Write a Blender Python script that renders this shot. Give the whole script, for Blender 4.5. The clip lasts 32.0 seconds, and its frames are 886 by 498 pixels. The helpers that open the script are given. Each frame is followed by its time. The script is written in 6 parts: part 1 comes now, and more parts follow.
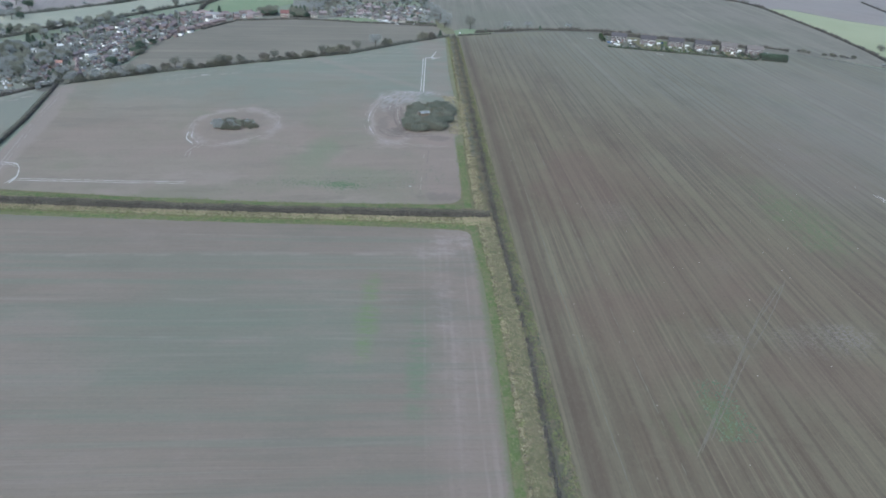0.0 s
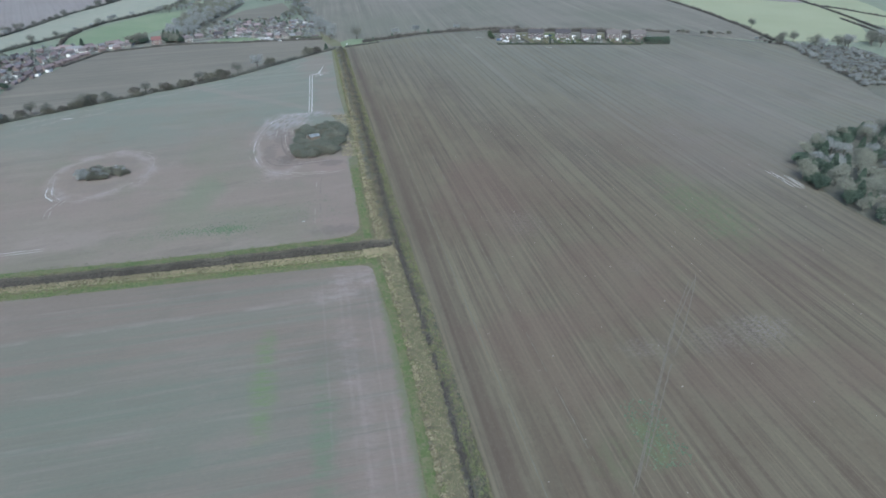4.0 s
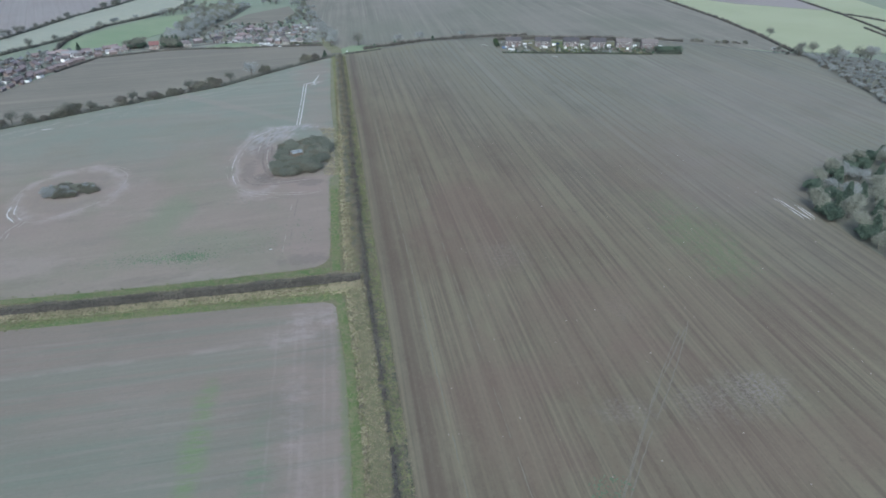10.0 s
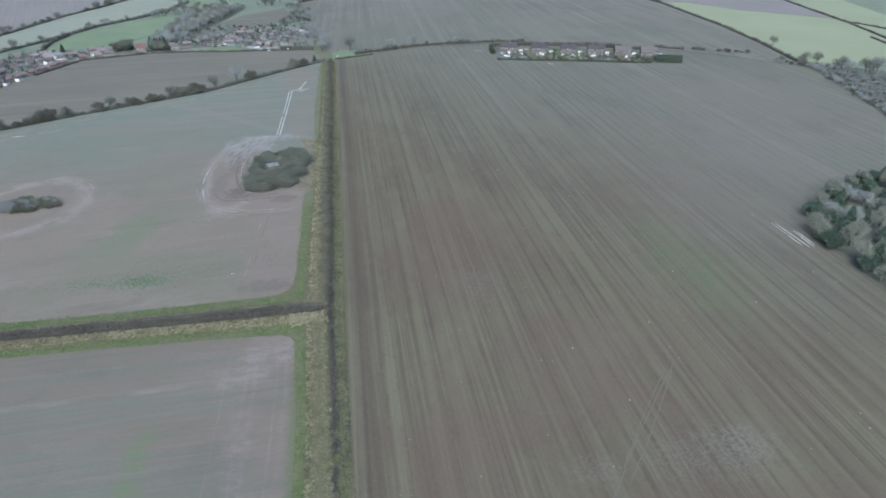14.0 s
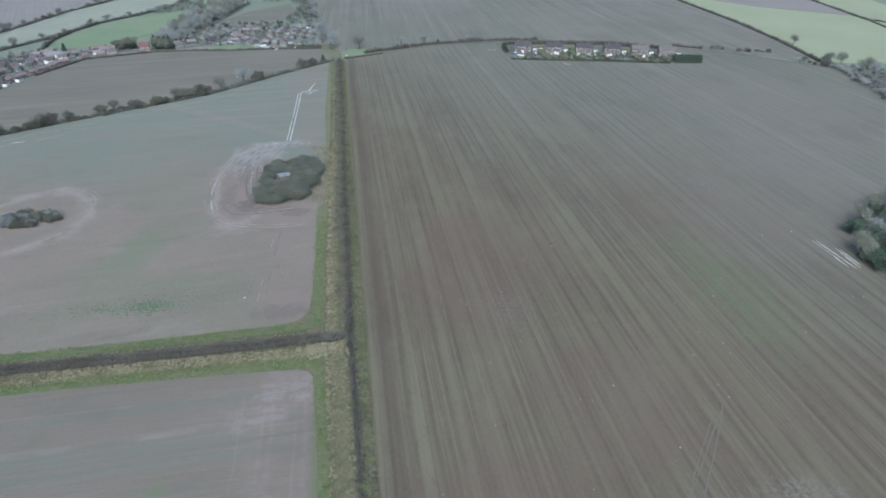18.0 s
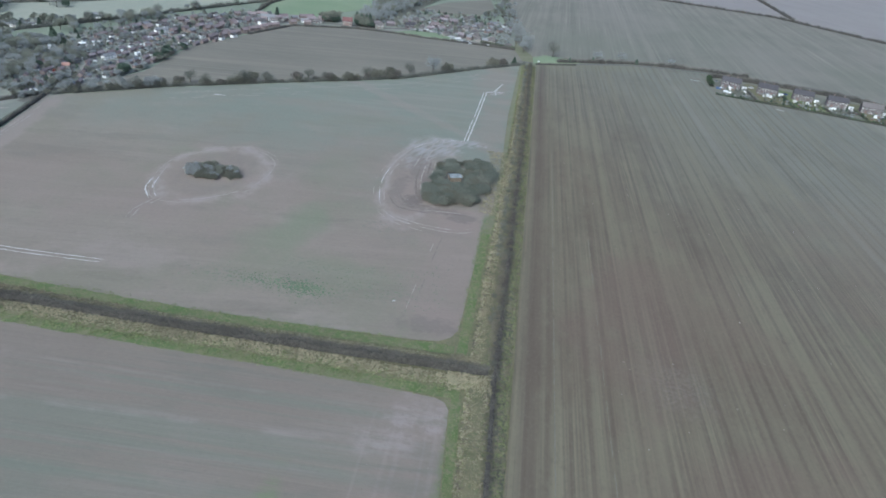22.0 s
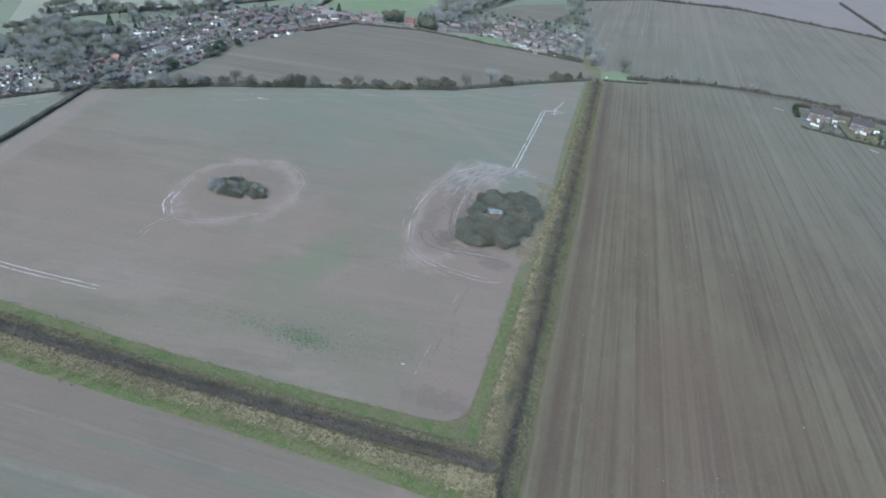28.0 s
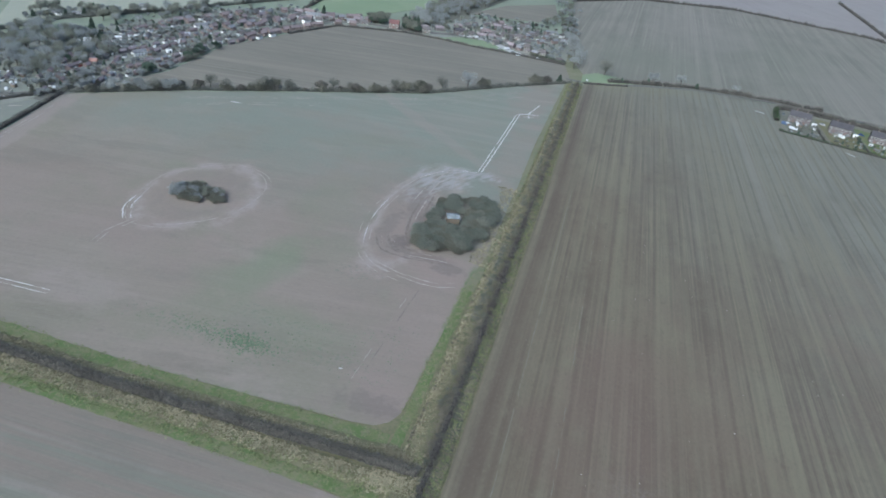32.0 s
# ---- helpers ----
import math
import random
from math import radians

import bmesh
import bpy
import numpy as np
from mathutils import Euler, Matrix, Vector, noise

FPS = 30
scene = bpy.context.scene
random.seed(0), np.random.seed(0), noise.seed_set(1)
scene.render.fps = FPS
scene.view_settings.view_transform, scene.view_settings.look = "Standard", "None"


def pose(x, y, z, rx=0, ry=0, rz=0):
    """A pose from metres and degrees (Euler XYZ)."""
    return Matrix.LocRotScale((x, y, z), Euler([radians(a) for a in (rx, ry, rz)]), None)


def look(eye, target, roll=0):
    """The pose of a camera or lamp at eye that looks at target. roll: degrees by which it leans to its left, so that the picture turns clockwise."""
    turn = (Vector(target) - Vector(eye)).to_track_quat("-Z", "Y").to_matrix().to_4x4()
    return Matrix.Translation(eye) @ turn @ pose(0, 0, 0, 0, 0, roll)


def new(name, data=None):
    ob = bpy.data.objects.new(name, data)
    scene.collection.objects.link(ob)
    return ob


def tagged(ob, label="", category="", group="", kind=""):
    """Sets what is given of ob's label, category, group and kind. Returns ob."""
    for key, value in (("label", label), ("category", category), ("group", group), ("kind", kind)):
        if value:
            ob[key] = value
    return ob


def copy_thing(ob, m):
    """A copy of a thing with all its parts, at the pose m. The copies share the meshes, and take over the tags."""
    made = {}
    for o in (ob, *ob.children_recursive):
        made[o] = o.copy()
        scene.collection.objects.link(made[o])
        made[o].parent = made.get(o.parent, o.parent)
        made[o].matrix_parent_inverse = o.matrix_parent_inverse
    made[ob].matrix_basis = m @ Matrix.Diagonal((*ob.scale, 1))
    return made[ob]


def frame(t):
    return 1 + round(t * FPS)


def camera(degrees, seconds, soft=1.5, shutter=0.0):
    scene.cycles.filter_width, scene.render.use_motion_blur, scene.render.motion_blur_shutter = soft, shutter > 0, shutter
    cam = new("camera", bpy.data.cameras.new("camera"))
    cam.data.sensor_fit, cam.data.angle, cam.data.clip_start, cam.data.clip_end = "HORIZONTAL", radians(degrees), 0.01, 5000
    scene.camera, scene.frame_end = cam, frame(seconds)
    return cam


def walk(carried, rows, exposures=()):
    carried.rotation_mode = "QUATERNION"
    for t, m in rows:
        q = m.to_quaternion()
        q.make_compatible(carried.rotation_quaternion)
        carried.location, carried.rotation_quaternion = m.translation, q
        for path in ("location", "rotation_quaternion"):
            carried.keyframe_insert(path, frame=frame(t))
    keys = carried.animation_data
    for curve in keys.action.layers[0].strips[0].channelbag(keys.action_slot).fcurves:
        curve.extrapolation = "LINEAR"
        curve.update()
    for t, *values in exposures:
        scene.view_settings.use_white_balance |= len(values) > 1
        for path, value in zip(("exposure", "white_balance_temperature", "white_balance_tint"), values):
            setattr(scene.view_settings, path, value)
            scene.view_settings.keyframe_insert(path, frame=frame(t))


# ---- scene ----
# The camera and its flight
cam = camera(70.0, 32.0, soft=1.7)
PATH = [
    (0, -34.92, -239.01, 117.30, -1.73, -29.10, -3.35),
    (0.5, -33.54, -235.83, 117.71, -9.48, -28.92, -1.04),
    (1, -32.23, -232.72, 118.08, -11.24, -28.91, -0.42),
    (1.5, -30.97, -229.83, 118.41, -11.50, -28.85, -0.26),
    (2, -29.73, -227.23, 118.68, -11.54, -28.83, -0.21),
    (2.5, -28.48, -224.97, 118.90, -11.49, -28.78, -0.22),
    (3, -27.22, -223.01, 119.08, -11.47, -28.74, -0.14),
    (3.5, -25.97, -221.26, 119.25, -11.46, -28.68, -0.08),
    (5.5, -20.98, -215.04, 119.86, -10.72, -28.74, -0.23),
    (6, -19.68, -213.50, 120.03, -10.54, -28.86, -0.23),
    (6.5, -18.28, -211.93, 120.23, -10.42, -28.94, -0.22),
    (7, -16.74, -210.33, 120.46, -10.32, -28.84, -0.23),
    (7.5, -15.01, -208.71, 120.73, -10.17, -28.79, -0.25),
    (8, -13.13, -207.08, 121.01, -10.08, -28.74, -0.24),
    (8.5, -11.13, -205.45, 121.30, -9.94, -28.72, -0.26),
    (9, -9.06, -203.79, 121.56, -9.80, -28.72, -0.27),
    (9.5, -6.89, -202.15, 121.79, -9.64, -28.71, -0.27),
    (10, -4.63, -200.53, 121.97, -9.56, -28.66, -0.27),
    (10.5, -2.33, -198.90, 122.14, -9.20, -28.65, -0.33),
    (11, -0.01, -197.24, 122.28, -9.10, -28.63, -0.32),
    (11.5, 2.26, -195.47, 122.40, -9.07, -28.63, -0.30),
    (12, 4.43, -193.54, 122.54, -8.94, -28.63, -0.42),
    (12.5, 6.38, -191.45, 122.69, -8.86, -28.62, -0.38),
    (13, 8.03, -189.17, 122.90, -8.87, -28.64, -0.35),
    (13.5, 9.24, -186.78, 123.15, -8.89, -28.72, -0.51),
    (14, 9.85, -184.32, 123.46, -8.92, -28.64, -0.76),
    (14.5, 9.74, -181.83, 123.79, -8.93, -28.62, -0.71),
    (16.5, 6.56, -171.92, 125.08, -9.08, -28.85, -0.58),
    (17, 5.73, -169.55, 125.26, -9.10, -29.00, -0.63),
    (17.5, 4.94, -167.26, 125.32, -9.13, -29.13, -0.71),
    (18, 4.25, -164.98, 125.32, -8.68, -29.25, -0.83),
    (18.5, 3.68, -162.66, 125.27, -8.67, -29.30, -0.90),
    (19, 3.16, -160.28, 125.14, -9.66, -29.26, -0.73),
    (19.5, 2.52, -157.82, 124.95, -9.62, -29.22, -0.79),
    (20, 1.57, -155.23, 124.66, -9.30, -29.15, -0.98),
    (20.5, 0.19, -152.43, 124.25, -7.24, -29.13, -1.68),
    (21, -1.66, -149.37, 123.69, -4.26, -29.22, -2.65),
    (21.5, -3.86, -146.07, 122.99, 0.85, -29.45, -4.24),
    (22, -6.15, -142.64, 122.21, 8.37, -30.02, -6.07),
    (22.5, -8.29, -139.12, 121.48, 15.47, -30.85, -7.76),
    (23, -10.04, -135.48, 120.98, 17.11, -31.14, -8.32),
    (23.5, -11.32, -131.78, 120.80, 17.32, -31.29, -8.53),
    (24, -12.08, -128.12, 120.96, 17.35, -31.41, -8.51),
    (24.5, -12.32, -124.63, 121.44, 17.35, -31.51, -8.46),
    (25, -11.71, -121.59, 122.65, 17.14, -31.55, -8.37),
    (25.5, -10.36, -118.97, 123.79, 16.93, -31.58, -8.23),
    (27.5, -4.07, -110.92, 127.94, 15.42, -31.66, -7.71),
    (28, -2.03, -109.66, 129.09, 15.46, -31.62, -7.71),
    (28.5, 0.07, -108.96, 130.26, 15.57, -31.61, -7.70),
    (29, 2.50, -108.45, 131.23, 15.64, -31.63, -7.70),
    (29.5, 5.11, -108.01, 132.17, 15.79, -31.62, -7.67),
    (30, 7.71, -107.60, 133.18, 15.91, -31.67, -7.67),
    (30.5, 10.28, -107.12, 134.12, 16.00, -31.76, -7.67),
    (31, 12.86, -106.61, 134.88, 16.03, -31.83, -7.66),
    (31.5, 15.50, -106.18, 135.64, 16.06, -31.88, -7.62),
    (32, 18.16, -105.69, 136.46, 16.16, -31.95, -7.59),
]
walk(cam, [(r[0], pose(r[1], r[2], r[3], 90 + r[5], r[6], r[4])) for r in PATH],
     [(0.0, 0.5, 5200, 1), (32.0, 0.5, 5200, 1)])

# Overcast winter daylight
world = bpy.data.worlds.new("world")
scene.world = world
world.use_nodes = True
wn = world.node_tree.nodes
sky = wn.new("ShaderNodeTexSky")
sky.sky_type, sky.sun_disc = "NISHITA", False
sky.sun_elevation, sky.sun_rotation = radians(38), radians(200)
sky.air_density, sky.dust_density, sky.ozone_density = 1.0, 6.0, 1.0
world.node_tree.links.new(sky.outputs[0], wn["Background"].inputs[0])
wn["Background"].inputs[1].default_value = 0.12
sun = new("sun", bpy.data.lights.new("sun", "SUN"))
sun.data.energy, sun.data.angle, sun.data.color = 0.9, radians(25), (1.0, 0.96, 0.9)
sun.matrix_world = look((-60, -160, 180), (0, 0, 0))


# ---- materials ----
class Nodes:
    """A short way to write node materials."""

    def __init__(self, name, rough=0.9):
        self.mat = bpy.data.materials.new(name)
        self.mat.use_nodes = True
        self.t = self.mat.node_tree
        self.bsdf = self.t.nodes["Principled BSDF"]
        self.bsdf.inputs["Roughness"].default_value = rough
        self.bsdf.inputs["Specular IOR Level"].default_value = 0.25
        self.pos = self.t.nodes.new("ShaderNodeNewGeometry").outputs["Position"]

    def put(self, socket, v):
        if hasattr(v, "is_output"):
            self.t.links.new(v, socket)
        elif isinstance(v, tuple) and len(v) == 3 and socket.type == "RGBA":
            socket.default_value = (*v, 1)
        else:
            socket.default_value = v

    def math(self, op, a, b=0.0, c=0.0):
        n = self.t.nodes.new("ShaderNodeMath")
        n.operation = op
        for s, v in zip(n.inputs, (a, b, c)):
            self.put(s, v)
        return n.outputs[0]

    def noise(self, scale, stretch=(1, 1, 1), turn=0.0, detail=3.0, rough=0.55, coords=None, warp=0.0):
        m = self.t.nodes.new("ShaderNodeMapping")
        m.vector_type = "TEXTURE"
        m.inputs["Rotation"].default_value = (0, 0, radians(turn))
        m.inputs["Scale"].default_value = tuple(1 / s if s else 1e6 for s in stretch)
        self.put(m.inputs[0], coords or self.pos)
        n = self.t.nodes.new("ShaderNodeTexNoise")
        self.put(n.inputs["Vector"], m.outputs[0])
        n.inputs["Scale"].default_value, n.inputs["Detail"].default_value = scale, detail
        n.inputs["Roughness"].default_value, n.inputs["Distortion"].default_value = rough, warp
        return n.outputs["Fac"]

    def step(self, v, lo, hi, smooth=True):
        n = self.t.nodes.new("ShaderNodeMapRange")
        n.interpolation_type = "SMOOTHSTEP" if smooth else "LINEAR"
        for s, q in zip(n.inputs, (v, lo, hi, 0.0, 1.0)):
            self.put(s, q)
        return n.outputs[0]

    def mix(self, f, a, b):
        n = self.t.nodes.new("ShaderNodeMix")
        n.data_type = "RGBA"
        self.put(n.inputs[0], f), self.put(n.inputs[6], a), self.put(n.inputs[7], b)
        return n.outputs[2]

    def axis(self, i):
        n = self.t.nodes.new("ShaderNodeSeparateXYZ")
        self.put(n.inputs[0], self.pos)
        return n.outputs[i]

    def blob(self, x, y, rx, ry, ragged=0.5, scale=0.06, soft=0.6, turn=0.0):
        """1 inside a stain of that centre and size, with a ragged edge."""
        m = self.t.nodes.new("ShaderNodeMapping")
        m.vector_type = "TEXTURE"
        m.inputs["Location"].default_value = (x, y, 0)
        m.inputs["Rotation"].default_value = (0, 0, radians(turn))
        m.inputs["Scale"].default_value = (rx, ry, 1e6)
        self.put(m.inputs[0], self.pos)
        n = self.t.nodes.new("ShaderNodeVectorMath")
        n.operation = "LENGTH"
        self.put(n.inputs[0], m.outputs[0])
        d = self.math("ADD", n.outputs["Value"], self.math("MULTIPLY", self.math("SUBTRACT", self.noise(scale, detail=5), 0.5), ragged * 3))
        return self.step(d, 1.0 + soft / 2, 1.0 - soft / 2)

    def random(self):
        return self.t.nodes.new("ShaderNodeObjectInfo").outputs["Random"]

    def island(self):
        return self.t.nodes.new("ShaderNodeNewGeometry").outputs["Random Per Island"]

    def done(self, colour, height=None, strength=0.4, distance=0.2, rough=None):
        self.put(self.bsdf.inputs["Base Color"], colour)
        if rough is not None:
            self.put(self.bsdf.inputs["Roughness"], rough)
        if height is not None:
            b = self.t.nodes.new("ShaderNodeBump")
            b.inputs["Strength"].default_value, b.inputs["Distance"].default_value = strength, distance
            self.put(b.inputs["Height"], height)
            self.put(self.bsdf.inputs["Normal"], b.outputs[0])
        return self.mat


def grass_like(name, a, b, c, s1=0.02, s2=0.4, s3=2.5):
    n = Nodes(name)
    col = n.mix(n.step(n.noise(s1, detail=5), 0.3, 0.7), a, b)
    col = n.mix(n.math("MULTIPLY", n.step(n.noise(s2, detail=4), 0.4, 0.75), 0.6), col, c)
    fine = n.noise(s3, detail=2)
    return n.done(col, fine, 0.5, 0.3)


def striped(name, base, light, dark, turn=0.0, width=5.0, extra=None, weight=0.7, wheels=0.9, under=None):
    """Tilled land in long strips that run along y, turned by so many degrees."""
    n = Nodes(name)
    wide = n.noise(1.0 / width, (1, 0.012, 0), turn, 2, 0.5)
    fine = n.noise(2.0 / width, (1, 0.02, 0), turn + 0.2, 2, 0.6)
    big = n.noise(0.012, detail=5)
    grain = n.noise(0.22, (1, 0.45, 1), turn, 6, 0.7)
    speck = n.noise(1.1, (1, 0.6, 1), turn, 3, 0.7)
    # dark wheelings at the drill's width, faint in places
    m = n.t.nodes.new("ShaderNodeMapping")
    m.vector_type = "TEXTURE"
    m.inputs["Rotation"].default_value = (0, 0, radians(turn))
    n.put(m.inputs[0], n.pos)
    sep = n.t.nodes.new("ShaderNodeSeparateXYZ")
    n.put(sep.inputs[0], m.outputs[0])
    phase = n.math("ADD", n.math("MULTIPLY", sep.outputs[0], 6.283 / (width * 1.15)), n.math("MULTIPLY", n.noise(0.05, (1, 0.02, 0), turn, 2), 7.0))
    strong = n.math("MULTIPLY", n.step(n.noise(0.02, detail=4), 0.3, 0.55), n.step(n.noise(0.045, (1, 0.03, 0), turn, 2), 0.28, 0.5))
    wheel = n.math("MULTIPLY", n.step(n.math("SINE", phase), 0.6, 1.0), strong)
    col = n.mix(n.step(big, 0.35, 0.65), base, tuple(0.5 * (p + q) for p, q in zip(base, light)))
    if under:
        col = under(n, col)
    col = n.mix(n.math("MULTIPLY", n.step(wide, 0.43, 0.66), weight), col, light)
    col = n.mix(n.math("MULTIPLY", n.step(fine, 0.54, 0.36), weight * 0.5), col, dark)
    thin = n.noise(6.0 / width, (1, 0.008, 0), turn - 0.1, 1, 0.5)
    patchy = n.step(n.noise(0.03, (1, 0.3, 1), turn, 4), 0.38, 0.6)
    col = n.mix(n.math("MULTIPLY", n.math("MULTIPLY", n.step(thin, 0.57, 0.63), patchy), weight * 0.8), col, tuple(1.14 * v for v in light))
    col = n.mix(n.math("MULTIPLY", n.math("MULTIPLY", n.step(thin, 0.44, 0.37), patchy), weight * 0.65), col, dark)
    col = n.mix(n.math("MULTIPLY", wheel, weight * wheels), col, dark)
    soft = n.noise(0.035, (1, 0.4, 1), turn, 5, 0.6)
    col = n.mix(n.math("MULTIPLY", n.step(soft, 0.5, 0.68), 0.35), col, light)
    col = n.mix(n.math("MULTIPLY", n.step(soft, 0.48, 0.32), 0.3), col, dark)
    col = n.mix(n.math("MULTIPLY", n.step(grain, 0.5, 0.7), 0.32), col, light)
    col = n.mix(n.math("MULTIPLY", n.step(grain, 0.46, 0.3), 0.32), col, dark)
    if extra:
        col = extra(n, col)
    col = n.mix(n.math("MULTIPLY", n.step(speck, 0.54, 0.7), 0.16), col, tuple(1.25 * v for v in light))
    col = n.mix(n.math("MULTIPLY", n.step(speck, 0.46, 0.32), 0.18), col, tuple(0.8 * v for v in dark))
    return n.done(col, n.math("ADD", fine, n.math("MULTIPLY", grain, 0.5)), 0.35, 0.3)


def plain(name, a, b, scale=1.0, rough=0.85, strength=0.2, metal=0.0, vary=0.0):
    n = Nodes(name, rough)
    col = n.mix(n.step(n.noise(scale, detail=4), 0.3, 0.7), a, b)
    if vary:
        col = n.mix(n.math("MULTIPLY", n.random(), vary), col, tuple(min(1, v * 1.7) for v in b))
    n.bsdf.inputs["Metallic"].default_value = metal
    return n.done(col, n.noise(scale * 5, detail=2), strength, 0.05)


def foliage(name, a, b, rough=0.8):
    n = Nodes(name, rough)
    col = n.mix(n.island(), a, b)
    col = n.mix(n.math("MULTIPLY", n.random(), 0.45), col, tuple(1.25 * q for q in b))
    return n.done(n.mix(n.math("MULTIPLY", n.step(n.noise(0.12, detail=3), 0.42, 0.66), 0.4), col, tuple(0.75 * p for p in a)))


GREY = (0.205, 0.185, 0.165)


def east_extra(n, col):
    green = n.mix(n.noise(0.6, detail=4), (0.12, 0.145, 0.075), (0.145, 0.16, 0.09))
    for x, y, rx, ry, k in ((141, 8, 12, 24, 0.6), (146, 35, 14, 30, 0.35), (51, -114, 4, 8, 0.8), (42, -118, 9, 6, 0.4), (140, -15, 9, 16, 0.4)):
        tuft = n.step(n.noise(0.5, (1, 0.3, 1), 0, 5, 0.7), 0.36, 0.6)
        col = n.mix(n.math("MULTIPLY", n.math("MULTIPLY", n.blob(x, y, rx, ry, 0.9, 0.12, 1.3), tuft), k), col, green)
    for x, y, rx, ry, k in ((105, -78, 10, 8, 0.55), (89, -80, 7, 7, 0.4), (55, 11, 9, 10, 0.4), (86, -33, 4, 6, 0.3), (190, 170, 25, 45, 0.3), (111, -77, 6, 5, 0.5), (67, -80, 7, 4, 0.4)):
        crumb = n.step(n.noise(0.9, detail=4, rough=0.7), 0.42, 0.62)
        col = n.mix(n.math("MULTIPLY", n.math("MULTIPLY", n.blob(x, y, rx, ry, 0.9, 0.3, 1.4), crumb), k), col, (0.23, 0.205, 0.19))
    for x, y, rx, ry, k in ((45, 40, 18, 40, 0.35), (120, -40, 40, 30, 0.25), (170, 110, 40, 60, 0.35), (35, -70, 14, 30, 0.35), (70, -30, 25, 20, 0.35), (100, -100, 30, 12, 0.4), (60, -60, 40, 10, 0.3), (60, 60, 30, 40, 0.3)):
        col = n.mix(n.math("MULTIPLY", n.blob(x, y, rx, ry, 0.9, 0.05, 1.2), k), col, (0.158, 0.117, 0.094))
    # the same painted haze over the drills, weaker
    col = n.mix(n.math("MULTIPLY", east_haze(n), 0.22), col, (0.2, 0.211, 0.182))
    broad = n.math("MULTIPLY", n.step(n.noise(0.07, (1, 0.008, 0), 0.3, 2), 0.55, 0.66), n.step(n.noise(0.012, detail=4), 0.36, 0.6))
    col = n.mix(n.math("MULTIPLY", n.math("MULTIPLY", broad, east_haze(n)), 0.45), col, (0.235, 0.226, 0.19))
    for x, y, rx, ry, k in ((300, 230, 70, 90, 0.35), (240, 110, 40, 60, 0.3), (180, 60, 25, 40, 0.25)):
        col = n.mix(n.math("MULTIPLY", n.blob(x, y, rx, ry, 0.8, 0.03, 1.4), k), col, (0.222, 0.193, 0.175))
    # the grassy headland below the lane
    head = n.math("ADD", n.math("MULTIPLY_ADD", n.axis(0), -0.42, n.axis(1)), n.math("MULTIPLY", n.math("SUBTRACT", n.noise(0.06, detail=4), 0.5), 26.0))
    head = n.math("MULTIPLY", n.step(head, 376.0, 398.0), n.step(n.axis(0), 130.0, 70.0))
    col = n.mix(n.math("MULTIPLY", head, 0.4), col, (0.19, 0.185, 0.125))
    # the freshly turned strip along the hedge
    side = n.math("ADD", n.axis(0), n.math("MULTIPLY", n.math("SUBTRACT", n.noise(0.1), 0.5), 3.0))
    edge = n.math("MULTIPLY", n.step(side, 7.0, 11.0), n.step(side, 17.0, 12.0))
    return n.mix(n.math("MULTIPLY", edge, 0.5), col, (0.1, 0.08, 0.064))


# How strongly haze is painted in; it also confines the broad streaks.
def east_haze(n):
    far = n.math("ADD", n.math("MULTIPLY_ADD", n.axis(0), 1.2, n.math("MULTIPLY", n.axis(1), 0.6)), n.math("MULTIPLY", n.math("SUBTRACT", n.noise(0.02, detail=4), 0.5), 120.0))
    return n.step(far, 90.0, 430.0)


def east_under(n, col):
    # distance haze painted into the soil colour, paler up the far slope
    return n.mix(n.math("MULTIPLY", east_haze(n), 0.6), col, (0.202, 0.213, 0.183))


